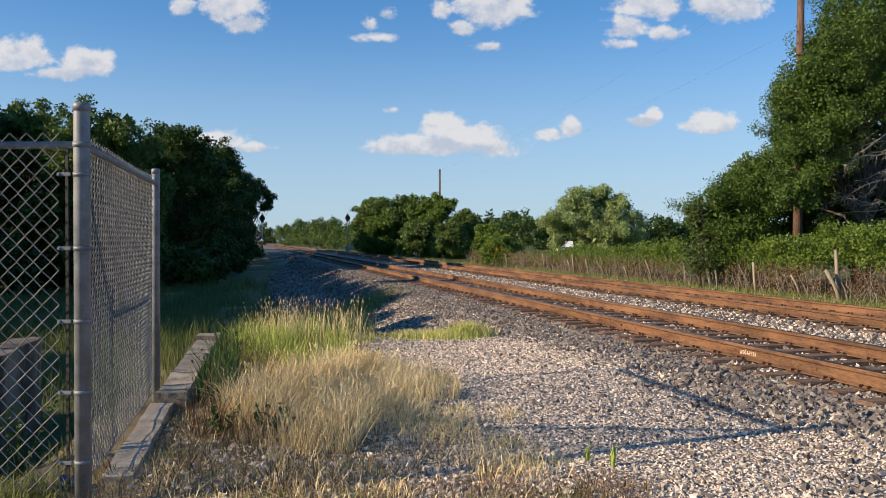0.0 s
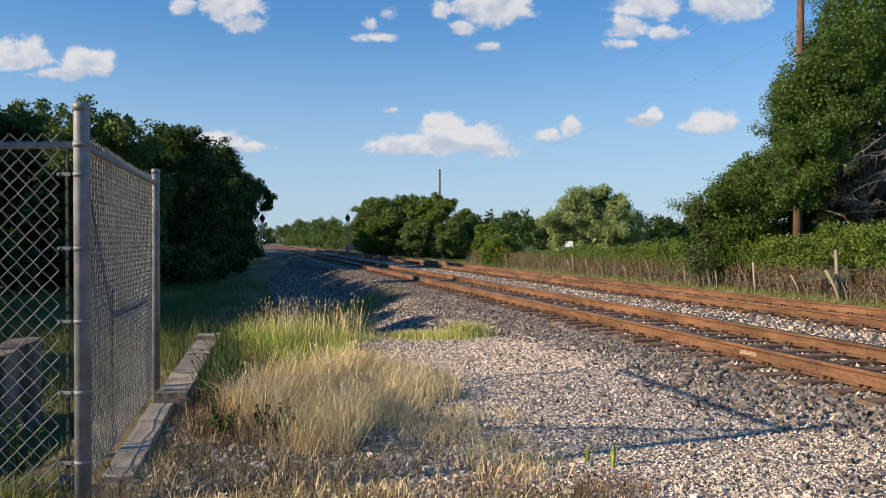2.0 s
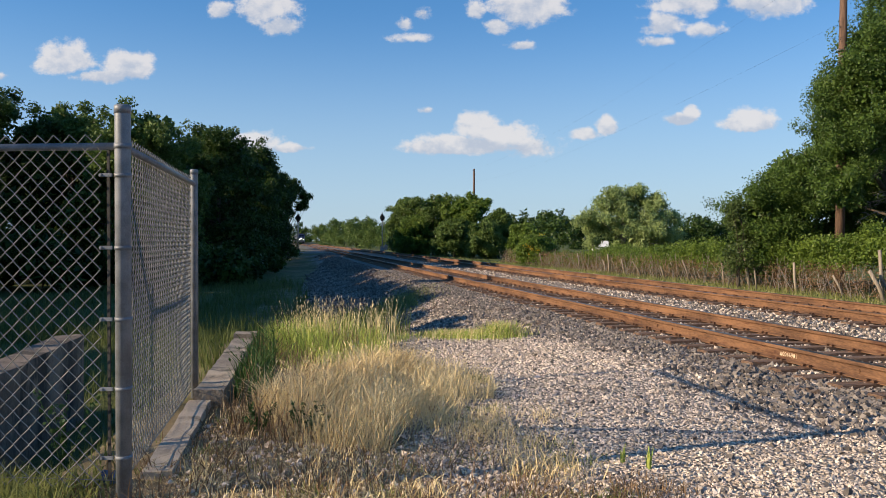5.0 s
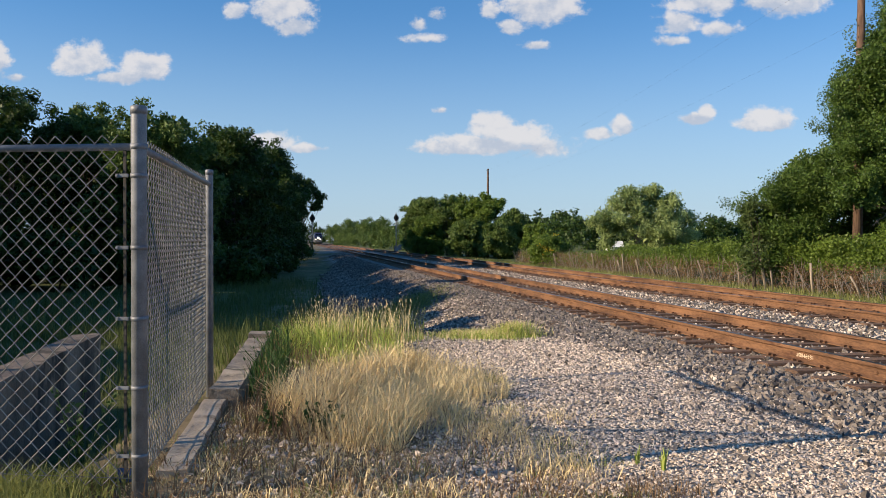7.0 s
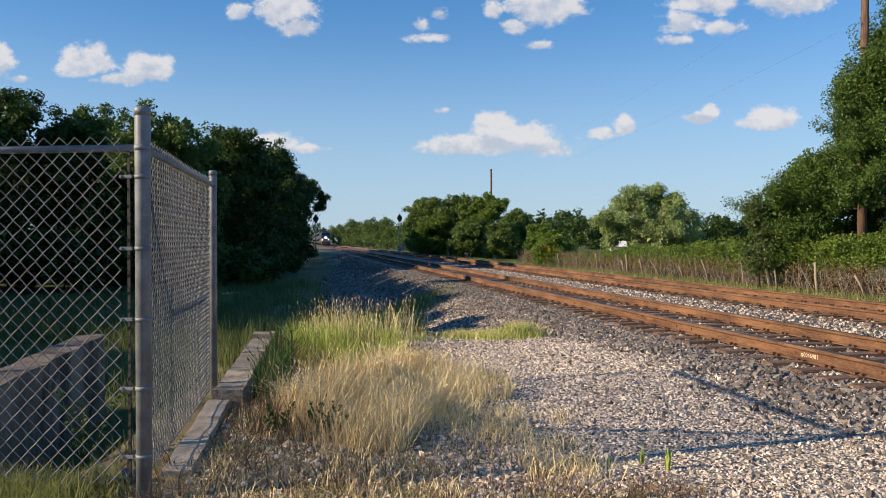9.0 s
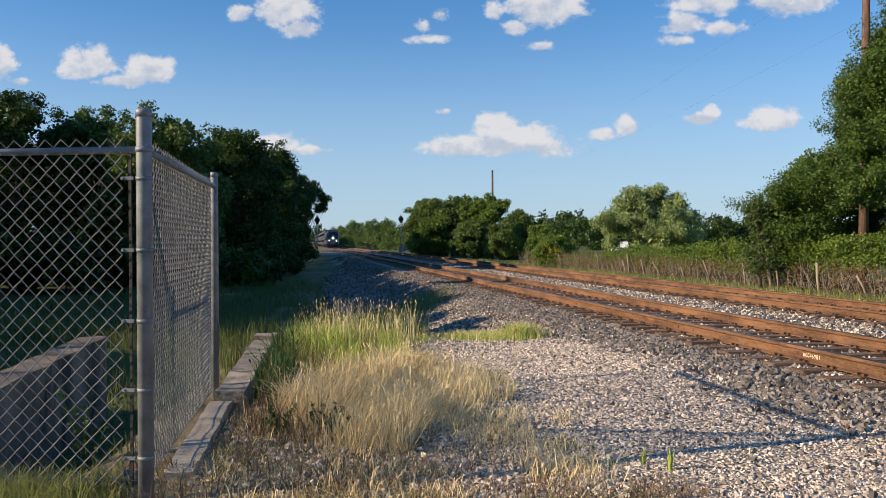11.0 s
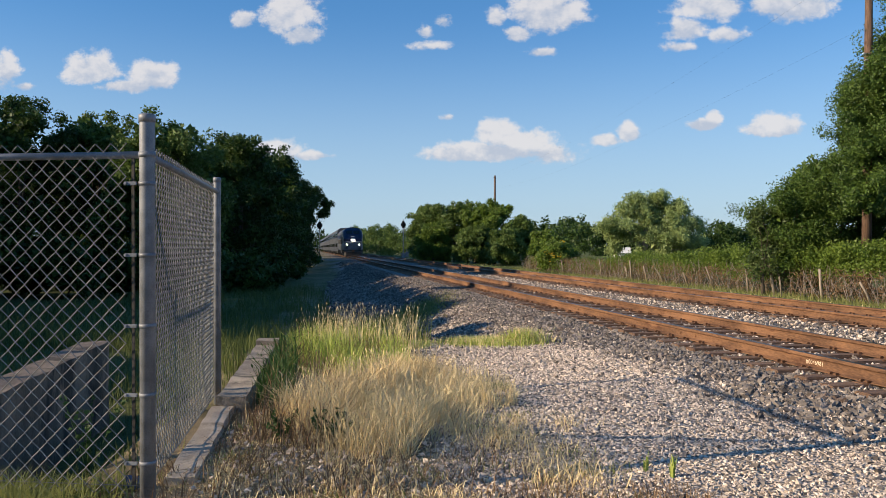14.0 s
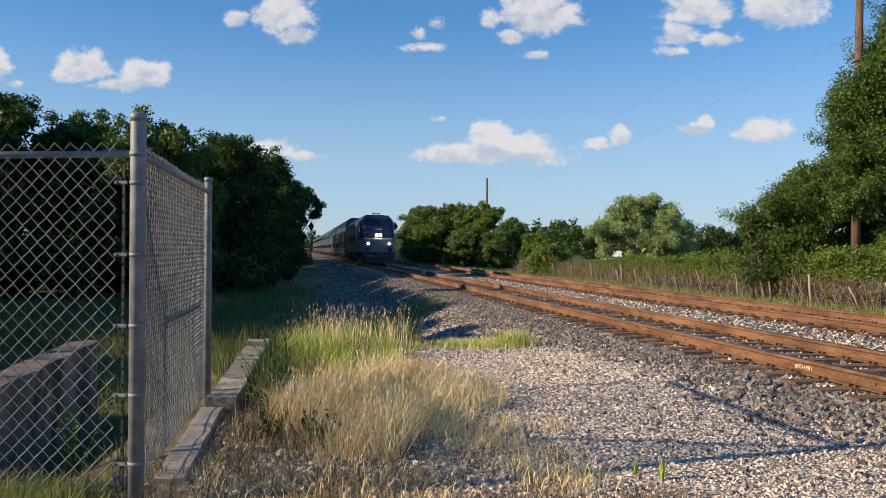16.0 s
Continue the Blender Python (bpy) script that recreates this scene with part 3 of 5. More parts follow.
def slab(name, p, q, width, low, high, label, category, rough=0.02, cuts=9, high2=None, mat=None):
    """A weathered concrete length from p to q."""
    p, q = Vector((*p, 0)), Vector((*q, 0))
    d = q - p
    bm = bmesh.new()
    block(d.length, width, 1.0, (0, 0, 0.5), bm=bm, cuts=cuts)
    for v in bm.verts:
        f = v.co.x / d.length + 0.5
        top = high + ((high2 if high2 is not None else high) - high) * f
        v.co.z = low + (top - low) * v.co.z
        v.co += noise.noise_vector(v.co * 3.1 + p) * rough + noise.noise_vector(v.co * 11 + p) * rough * 0.4
    for f in bm.faces:
        f.smooth = False
    mid = (p + q) / 2
    ob = part(name, bm, mat or CONCRETE, m=pose(mid.x, mid.y, 0, 0, 0, math.degrees(math.atan2(d.y, d.x))))
    return tagged(ob, label, category)


slab("concrete_curb", (-2.46, 7.0), (-3.28, 10.75), 0.27, -0.7, 0.13, "weathered cracked concrete curb beside tall grass", "curb", 0.02, 18)
slab("concrete_footing", (-2.03, 4.8), (-2.54, 6.98), 0.19, -0.7, 0.04, "low dusty concrete footing along the wire fence", "curb", 0.012, 14, None, DUSTY)
slab("concrete_curb_block", (-3.27, 10.76), (-3.33, 11.08), 0.3, -0.6, 0.19, "short grey concrete end block of a curb", "curb", 0.012, 4)
slab("concrete_wall", (-3.86, 4.8), (-4.71, 8.75), 0.3, -0.9, 0.33, "stained low concrete ramp wall inside the fence", "wall", 0.016, 16, 0.41, STAINED)
slab("concrete_platform", (-5.25, 5.2), (-5.6, 6.6), 2.4, -0.9, 0.3, "flat weathered concrete slab behind the low wall", "slab", 0.02, 8)


# ---- trees ----
def leaf_cloud(centres, spread, per, size, out=None, droop=0.0, aspect=0.55, rng=None, three=False):
    """Leaves round many twig ends: folded four-corner blades."""
    rng = rng or RNG
    n = len(centres)
    away = rng.normal(size=(n * per, 3))
    away *= (1.9 * rng.random(n * per) ** 0.6 / np.linalg.norm(away, axis=1))[:, None]
    c = np.repeat(centres, per, 0) + away * np.repeat(np.broadcast_to(spread, (n,)), per)[:, None]
    k = len(c)
    a = rng.normal(size=(k, 3))
    a[:, 2] -= droop
    a /= np.linalg.norm(a, axis=1, keepdims=True)
    b = np.cross(a, rng.normal(size=(k, 3)))
    b /= np.linalg.norm(b, axis=1, keepdims=True) + 1e-9
    s = size * rng.uniform(0.6, 1.35, (k, 1))
    if three:
        v = np.stack([c + b * s * aspect * 0.8 - a * s * 0.3, c + a * s * 0.75, c - b * s * aspect * 0.8 - a * s * 0.3], 1)
    else:
        v = np.stack([c - a * s * 0.5, c + b * s * aspect * 0.5, c + a * s * 0.5, c - b * s * aspect * 0.5], 1)
    return v.reshape(-1, 3), np.arange(v.shape[0] * v.shape[1]).reshape(-1, v.shape[1])


def twig_ends(lobes, count, rng):
    """Places on and in a crown made of lobes (x, y, z, rx, ry, rz), lumpy and with gaps."""
    lobes = np.asarray(lobes, float)
    area = (lobes[:, 3] * lobes[:, 4] * lobes[:, 5]) ** (2 / 3)
    bunches = max(8, count // 6)
    which = rng.choice(len(lobes), bunches, p=area / area.sum())
    d = rng.normal(size=(bunches, 3))
    d /= np.linalg.norm(d, axis=1, keepdims=True)
    r = 1 - 0.55 * rng.random(bunches) ** 1.8
    L = lobes[which]
    lump = 1 + 0.17 * np.sin(d[:, 0] * 6 + which * 1.7) * np.sin(d[:, 2] * 7 + which) + 0.06 * rng.normal(size=bunches)
    middle = L[:, :3] + d * L[:, 3:] * (r * lump)[:, None]
    k = rng.integers(0, bunches, count)
    reach = (L[:, 3:].min(1) * 0.17)[k][:, None]
    return middle[k] + rng.normal(size=(count, 3)) * reach * np.array([1.0, 1.0, 0.6])


def tree(name, x, y, height, lobes, mat, label, category="tree", twigs=420, per=34, size=0.12, spread=0.3, trunk=0.2, limbs=14, seed=1, group="",
         lean=(0, 0), droop=0.0, aspect=0.55, bark=None, floor=0.15, split=False, core=1500):
    """A tapered, forking trunk with limbs and a ragged crown."""
    rng = np.random.default_rng(seed)
    z0 = float(lie(x, y))
    root = thing(name, x, y, z0, label, category, group)
    ends = twig_ends(knobbly(lobes, 5 + len(lobes), seed), twigs, rng)
    ends = ends[ends[:, 2] > floor]
    bm = bmesh.new()
    top = Vector((lean[0], lean[1], height * 0.72))
    path = [Vector((0, 0, -0.2)), top * 0.2 + Vector((rng.normal() * 0.08, rng.normal() * 0.08, 0)), top * 0.5 + Vector((rng.normal() * 0.15, rng.normal() * 0.15, 0)), top]
    rod(path, [trunk * 1.25, trunk, trunk * 0.7, trunk * 0.2], 8, bm)
    for e in ends[rng.choice(len(ends), min(limbs, len(ends)), replace=False)]:
        e = Vector(e)
        s = rng.uniform(0.2, 0.75)
        a = top * s
        if e.z < a.z * 0.7:
            a = top * max(0.08, 0.5 * e.z / max(top.z, 0.1))
        mid = a.lerp(e, 0.5) + Vector((rng.normal() * 0.15, rng.normal() * 0.15, 0.12 * (e - a).length))
        if not split:
            rod([a, mid, e], [trunk * 0.38, trunk * 0.2, trunk * 0.05], 5, bm, caps=False)
        else:
            part("limb", rod([a, mid, e], [trunk * 0.38, trunk * 0.2, trunk * 0.05], 6, caps=False), bark or BARK, root)
    part("trunk", bm, bark or BARK, root)
    v, f = leaf_cloud(ends, spread, per, size, droop=droop, aspect=aspect, rng=rng, three=True)
    # the dense inside of the crown
    deep = np.asarray(lobes, float)[rng.integers(0, len(lobes), core)]
    d = rng.normal(size=(core, 3))
    d *= (0.7 * rng.random(core) ** 0.4 / np.linalg.norm(d, axis=1))[:, None]
    v2, f2 = leaf_cloud(deep[:, :3] + d * deep[:, 3:], 0.1, 1, max(0.15, size * 2.0), rng=rng, three=True)
    v, f = np.concatenate([v, v2]), np.concatenate([f, f2 + len(v)])
    v[:, 2] = np.maximum(v[:, 2], 0.01)
    part("crown", raw_mesh("crown", v, f, mat), parent=root)
    return root


def knobbly(lobes, n, seed):
    """Adds small clumps that stand out of the larger lobes."""
    rng = np.random.default_rng(seed + 900)
    out = list(lobes)
    for k in range(n):
        x, y, z, a, b, c = lobes[rng.integers(0, len(lobes))]
        d = rng.normal(size=3)
        d[2] = abs(d[2]) * 0.8 + 0.1
        d /= np.linalg.norm(d)
        s = rng.uniform(0.28, 0.44) * min(a, b, c)
        out.append((x + d[0] * a * 0.95, y + d[1] * b * 0.95, z + d[2] * c * 0.95, s, s, s * 0.8))
    return out


def round_lobes(r, low, high, n, seed, flat=1.0):
    """Lobes heaped into an uneven dome of radius r between two heights."""
    rng = np.random.default_rng(seed)
    h = high - low
    out = [(0, 0, low + h * 0.45, r * 0.72, r * 0.72 * flat, h * 0.44)]
    for k in range(n + 4):
        f = (k + 0.5) / (n + 4)
        a = k * 2.4 + rng.uniform(0, 0.8)
        up = math.sin(f * 1.45)
        off = r * 0.66 * math.cos(f * 1.4) ** 0.6
        s = r * rng.uniform(0.34, 0.46)
        z = low + s * 0.6 + (h - s * 1.55) * up
        out.append((math.cos(a) * off, math.sin(a) * off * flat, z, s, s, s * rng.uniform(0.75, 0.95)))
    return out


def plant_left_woods():
    # x, y, height, radius, lowest leaves
    near = [(-25.0, 39, 10.7, 3.9, 0), (-23.0, 43, 10.2, 2.8, 0), (-17.6, 40, 9.7, 3.6, 0), (-15.9, 47, 9.6, 3.1, 0), (-18.0, 60, 10.4, 3.2, 0),
            (-21.2, 72, 11.0, 3.1, 0), (-23.1, 85, 11.2, 3.0, 2.4)]
    # trees hidden or out of view, added to cast shade on track and meadow
    behind = [(-27, 48, 9.6, 4.2, 0), (-23, 54, 9.8, 3.8, 0), (-26, 64, 11.3, 4.2, 0), (-27, 75, 12.3, 4.4, 0), (-28.5, 87, 12.6, 4.4, 0),
              (-32, 100, 12.6, 4.8, 0), (-36, 114, 13, 5, 0), (-17.8, 15.5, 7.4, 3.0, 0), (-21, 21.5, 9.2, 4.0, 0), (-24.2, 28.5, 9.7, 4.0, 0), (-27.5, 34, 10.0, 3.8, 0), (-13.2, 12.3, 5.6, 2.6, 0), (-17.2, 19, 7.5, 3.2, 0)]
    # the depth of the wood: more unseen trees, added to shade bank and track
    behind += [(-22.6, 25, 9.4, 3.4, 0), (-25.8, 31.4, 9.8, 3.4, 0), (-19.5, 18.3, 8.7, 3, 0), (-35, 39, 15, 4.4, 0), (-37.5, 44.5, 16.4, 4.8, 0), (-35, 50, 11.6, 4.6, 0), (-31, 57, 11.2, 4.4, 0),
               (-33, 68, 12.6, 4.6, 0), (-30, 81, 13, 4.2, 0), (-31, 93, 13, 4.2, 0), (-34, 107, 13, 4.4, 0), (-22, 66, 10, 3, 0), (-24.6, 79, 10.4, 3, 0)]
    for k, (x, y, h, r, low) in enumerate(near + behind):
        tree("broadleaf_tree", x, y, h, round_lobes(r, low, h, 9, k + 3), LUSH if k in (1, 2, 5) else SHADE_OAK,
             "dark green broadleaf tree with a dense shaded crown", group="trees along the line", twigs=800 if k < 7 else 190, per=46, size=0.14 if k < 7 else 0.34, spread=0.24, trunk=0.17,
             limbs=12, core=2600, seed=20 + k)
    tree("broadleaf_tree", -22.2, 90, 9.6, [(0.2, 0, 8.3, 1.3, 1.3, 0.9), (1.3, 0, 7.2, 1.0, 1, 0.7), (1.7, 0, 6.3, 0.8, 0.8, 0.45), (-0.6, 0, 6.6, 1.4, 1.4, 1.0), (0.5, 0, 5.5, 0.7, 0.8, 0.4)], SHADE_OAK,
         "dark tree with sparse branches reaching towards the track", group="trees along the line", twigs=300, per=40, size=0.16, spread=0.26, trunk=0.12, limbs=16, core=60, seed=50)
    # the last four stand out of view, added to shade the fenced yard
    rows = [(-12.8, 39, 1.7, 1.6), (-13.8, 44, 2.2, 1.8), (-15.5, 53, 2.8, 2.2), (-18.6, 66, 3.0, 2.0), (-22.2, 79, 2.8, 2), (-16, 35.5, 2.6, 2.2),
            (-20, 34.5, 2.8, 2.6), (-24, 35, 3, 2.6), (-25.0, 92, 3.2, 2.2), (-12, -1, 3.7, 2.1), (-12.2, 2.2, 3.5, 2.0), (-12.6, 5.2, 4.2, 2.1), (-13.4, 8.6, 4.2, 2.1)]
    for k, (x, y, h, r) in enumerate(rows):
        tree("undergrowth_shrub", x, y, h, round_lobes(r, 0.0, h, 4, k + 40), SHADE_OAK, "dense dark shrub, under the trees or added off view for shade", "shrub",
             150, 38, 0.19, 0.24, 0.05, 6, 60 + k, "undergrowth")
    tree("pale_shrub", -25.0, 100, 1.9, round_lobes(1.5, 0.0, 1.9, 3, 77), LUSH, "sunlit pale green shrub by the signal", "shrub", 120, 36, 0.16, 0.22, 0.04, 6, 99)


def plant_middle():
    rows = [(-9.5, 98, 7.0, 2.1, 0), (-2.6, 90, 7.0, 2.4, 1), (-8.0, 96, 7.6, 2.9, 0), (-5.2, 92, 7.6, 3.2, 0), (-0.4, 86, 7.0, 2.5, 1), (2.2, 80, 5.0, 1.9, 0), (4.2, 69, 3.3, 1.5, 1), (-7.4, 88, 4.6, 2.0, 1), (-2.6, 84, 4.4, 2.2, 0), (0.8, 78, 3.8, 1.9, 0)]
    for k, (x, y, h, r, kind) in enumerate(rows):
        tree("lineside_tree", x, y, h, round_lobes(r, 0.0, h, 8, k + 80), (LUSH, VINE)[kind], "sunlit green bushy tree beside the railway", group="lineside trees",
             twigs=620, per=40, size=0.165, spread=0.24, trunk=0.13, limbs=10, seed=90 + k)
    b = tree("flowering_bush", 4.3, 57, 2.4, round_lobes(1.7, 0, 2.4, 5, 7), VINE, "green bush with small yellow flowers", "bush", 170, 34, 0.12, 0.22, 0.04, 6, 130)
    rng = np.random.default_rng(5)
    v, f = leaf_cloud(twig_ends(round_lobes(1.75, 0.5, 2.5, 5, 7), 90, rng), 0.1, 4, 0.11, rng=rng)
    tagged(part("flowers", raw_mesh("flowers", v, f, YELLOW), parent=b), kind="stuff")
    tree("pale_green_tree", 11.2, 60, 5.9, [(-1.2, 0, 3.6, 1.7, 1.8, 1.5), (0.3, 0.3, 4.6, 1.5, 1.8, 1.3), (2.3, 0, 3.9, 1.6, 1.8, 1.4), (-2.6, 0, 3.6, 1.3, 1.4, 0.9), (1.4, -0.5, 2.4, 2.3, 2, 1.5), (3.2, 0.3, 2.7, 1.2, 1.4, 1.4), (-0.9, 0, 5.2, 0.9, 1.0, 0.6), (1.6, 0, 5.0, 0.9, 0.9, 0.5), (-2.2, 0, 2.0, 0.9, 1, 0.7)],
         WILLOW, "pale grey-green feathery tree behind the vines", twigs=820, per=60, size=0.16, spread=0.24, trunk=0.14, limbs=26, seed=140, core=300, droop=0.4, aspect=0.36, bark=DEADWOOD, split=True)


def far_woods(name, x0, x1, y0, y1, h, r, count, label, mat, seed, per=34):
    rng = np.random.default_rng(seed)
    c = []
    for k in range(count):
        f = k / max(1, count - 1)
        x, y = x0 + (x1 - x0) * f + rng.normal() * r * 0.4, y0 + (y1 - y0) * f + rng.normal() * r
        hh = h * rng.uniform(0.6, 1.18)
        lob = np.array(round_lobes(r * rng.uniform(0.7, 1.2), 0, hh, 5, seed + k))
        lob[:, :2] += (x, y)
        lob[:, 2] += float(lie(x, y))
        c.append(twig_ends(knobbly([tuple(q) for q in lob], 6, seed + k), 80, rng))
    v, f = leaf_cloud(np.concatenate(c), r * 0.13, per, r * 0.065 * math.sqrt(34 / per), rng=rng, three=True)
    tagged(new(name, raw_mesh(name, v, f, mat)), label, "woods", kind="stuff")


plant_left_woods()
plant_middle()
far_woods("far_tree_row", -9.5, -62, 125, 300, 7.6, 4.3, 21, "row of sunlit green trees along the line far off", LUSH, 300)
far_woods("far_woods", 18, 95, 180, 200, 7.4, 5.5, 42, "distant green woods beyond the fields", SHADE_OAK, 340, 18)
far_woods("distant_woods", -60, 30, 420, 300, 12, 9, 30, "distant dark green woods near the horizon", SHADE_OAK, 380, 13)
far_woods("left_far_woods", -32, -95, 100, 330, 9.5, 5, 26, "green woods along the far left of the line", SHADE_OAK, 420, 13)
far_woods("horizon_woods", -290, -100, 830, 760, 17, 13, 26, "hazy green woods where the railway meets the horizon", SHADE_OAK, 460, 13)


def plant_right():
    tree("live_oak", 15.4, 28.2, 11.8, [(1.0, 0, 9.1, 3.0, 3.0, 2.3), (-1.7, -1.0, 6.6, 1.9, 2.0, 1.7), (-1.1, -0.6, 8.1, 1.5, 2, 1.6), (3.0, 1.6, 8.2, 3.0, 2.2, 2.2), (-2.6, -0.8, 4.9, 1.2, 1.6, 1.1), (0.7, 0.8, 10.2, 1.7, 2, 1.5), (0.8, 2.8, 4.0, 3.4, 1.0, 2.0), (-2.6, -0.6, 5.9, 1.5, 1.4, 1.0), (-2.9, -0.4, 7.0, 1.0, 1.2, 0.8), (3.0, -1, 3.0, 2.4, 1.6, 2.0), (-3.2, -1.4, 3.5, 0.9, 0.9, 0.8), (-2.3, -1.6, 7.6, 1.0, 0.8, 1.6)],
         LIVE_OAK, "large dense live oak with dark inner branches", twigs=3600, per=68, size=0.064, spread=0.17, trunk=0.3, limbs=40, core=6000, seed=201, split=True)
    tree("broadleaf_tree", 17.6, 33, 8.6, round_lobes(4.2, 0, 8.6, 9, 11), SHADE_OAK, "dark tree filling the space behind the oak", group="trees along the line", twigs=700, per=44, size=0.18, spread=0.25, seed=203)
    tree("broadleaf_tree", 13.4, 32.5, 5.6, round_lobes(2.0, 0, 5.6, 7, 12), LIVE_OAK, "dark bushy tree behind the utility pole", group="trees along the line", twigs=420, per=44, size=0.14, spread=0.22, seed=204)
    tree("lineside_tree", 11.3, 30, 5.2, [(0.5, 0, 3.9, 1.2, 1.2, 1.1), (-0.2, 0, 2.8, 1.5, 1.3, 1.2), (0.4, 0.3, 1.6, 1.8, 1.3, 1.3), (1.2, 0, 4.6, 0.8, 0.8, 0.8)], LIVE_OAK,
         "bushy green tree tangled among vines", twigs=620, per=64, size=0.064, spread=0.19, trunk=0.1, limbs=14, seed=205, group="lineside trees")
    tree("juniper_tree", 9.9, 29.8, 3.6, [(-0.1, 0, 2.9, 0.32, 0.35, 0.6), (0.1, 0, 2.0, 0.5, 0.5, 0.7), (0.6, 0.2, 2.5, 0.4, 0.45, 0.9), (0.2, 0, 1.1, 0.7, 0.6, 0.6)], JUNIPER,
         "narrow ragged juniper above the vines", twigs=150, per=36, size=0.085, spread=0.18, trunk=0.07, limbs=12, core=150, seed=207)
    # grey dead limbs in the hollow of the oak
    rng = np.random.default_rng(9)
    root = thing("dead_branch", 13.9, 26.6, 3.6, "bare grey dead branches inside the oak's crown", "branch")
    for k in range(11):
        p = Vector((rng.uniform(1.2, 2.8), rng.uniform(-0.4, 0.6), rng.uniform(-1.3, 1.9)))
        d = Vector((-1, rng.normal() * 0.2, rng.uniform(-0.35, 0.1))).normalized()
        path = [p.copy()]
        for j in range(7):
            d = (d + Vector((0, rng.normal() * 0.25, rng.normal() * 0.35 - 0.06))).normalized()
            path.append(path[-1] + d * rng.uniform(0.22, 0.42))
        bm = bmesh.new()
        rod(path, [0.03, 0.027, 0.023, 0.02, 0.016, 0.012, 0.009, 0.005], 5, bm, False)
        for q in path[1:]:
            for j in range(3):
                e = Vector((rng.uniform(-1.0, 0.2), rng.normal() * 0.4, rng.uniform(-1.0, 0.35))) * rng.uniform(0.2, 0.5)
                m = q + e * 0.5 + Vector((rng.normal(), rng.normal(), rng.normal())) * 0.06
                rod([q, m, q + e], [0.011, 0.008, 0.003], 4, bm, False)
                rod([m, m + Vector((rng.normal() * 0.12, rng.normal() * 0.1, -rng.uniform(0.05, 0.22)))], [0.006, 0.002], 4, bm, False)
        part("limb", bm, DEADWOOD, root)


plant_right()


# ---- field fence under vines ----
def hedge_x(y):
    return 17.75 - 0.235 * y


def build_field_fence():
    rng = np.random.default_rng(31)
    k = 0
    for y in np.concatenate([np.arange(20.5, 44, 2.3), np.arange(44, 60, 3.6)]):
        y = float(y + rng.normal() * 0.25)
        x = hedge_x(y) - 0.25
        h = rng.uniform(0.6, 1.15)
        r = rng.uniform(0.03, 0.05)
        tx, ty = rng.normal() * 0.16 - 0.12, rng.normal() * 0.1
        z = float(lie(x, y))
        root = thing("fence_post", x, y, z, "leaning weathered wooden fence post among vines", "fence post", "field fence posts")
        bm = rod([(0, 0, -0.2), (tx * 0.5 + rng.normal() * 0.02, ty * 0.5, h * 0.5), (tx, ty, h)], [r, r * 0.95, r * 0.85], 7)
        part("stake", bm, WOOD, root)
        k += 1
    for y, h, tx in ((29.7, 1.45, -0.32), (23.2, 1.55, -0.06), (23.0, 0.95, -0.5)):
        x = hedge_x(y) - 0.45
        root = thing("fence_post", x, y, float(lie(x, y)), "pale thick leaning fence post", "fence post", "field fence posts")
        part("stake", rod([(0, 0, -0.2), (tx * 0.5, 0, h * 0.5), (tx, 0.05, h)], [0.062, 0.058, 0.052], 8), WOOD, root)
    root = thing("wire_fence", 0, 0, 0, "sagging rusty fence wires between old posts", "fence")
    for z in (0.15, 0.5, 0.85):
        part("fence_strand", rod([(hedge_x(y) - 0.25, y, float(lie(hedge_x(y), y)) + z + 0.03 * math.sin(y * 2)) for y in np.arange(18, 62, 1.0)], 0.005, 4), RUST, root)


def build_vines():
    rng = np.random.default_rng(41)
    for k, y0 in enumerate(np.arange(17.5, 62, 4.0)):
        n = 300
        y = rng.uniform(y0, y0 + 4.0, n)
        depth = rng.random(n)
        top = 1.4 - 0.3 * smooth(y, 34, 46) + 0.4 * vnoise(y * 0.5, y * 0 + 3, 12) + 0.3 * vnoise(y * 1.7, y * 0, 13) + (0.7 if y0 < 26 else 0)
        x = hedge_x(y) + 0.1 + depth * 1.7
        z = top * (1 - 0.5 * rng.random(n) ** 1.3) - 0.1 * (1 - depth)
        c = np.stack([x, y, lie(x, y) + np.maximum(z, 0.1) + 0.12], -1)
        root = thing("vine_thicket", float(hedge_x(y0)), float(y0), float(lie(hedge_x(y0), y0)), "tangled green vines over an old fence", "vines", "vine thickets")
        at = np.array([hedge_x(y0), y0, float(lie(hedge_x(y0), y0))])
        v, f = leaf_cloud(c - at, 0.16, 40, 0.066, aspect=0.7, rng=rng, three=True)
        part("vine_leaves", raw_mesh("vine_leaves", v, f, VINE), parent=root)
        n = 170
        y = rng.uniform(y0, y0 + 4.0, n)
        x = hedge_x(y) + rng.uniform(-0.35, 0.5, n)
        c = np.stack([x, y, lie(x, y) + rng.uniform(0.05, 0.95, n)], -1)
        v, f = leaf_cloud(c - at, 0.15, 16, 0.085, aspect=0.3, rng=rng)
        part("dry_leaves", raw_mesh("dry_leaves", v, f, BRUSH), parent=root)
        bm = bmesh.new()
        for j in range(46):
            yy = rng.uniform(y0, y0 + 4)
            xx = hedge_x(yy) + rng.uniform(-0.35, 0.3)
            p = Vector((xx, yy, float(lie(xx, yy)))) - Vector(at)
            q = p + Vector((rng.normal() * 0.3, rng.normal() * 0.4, rng.uniform(0.6, 1.3)))
            rod([p, p.lerp(q, 0.5) + Vector((rng.normal(), rng.normal(), 0)) * 0.1, q], [0.012, 0.009, 0.004], 4, bm, False)
        part("bramble", bm, DEADWOOD, root)


build_field_fence()
build_vines()


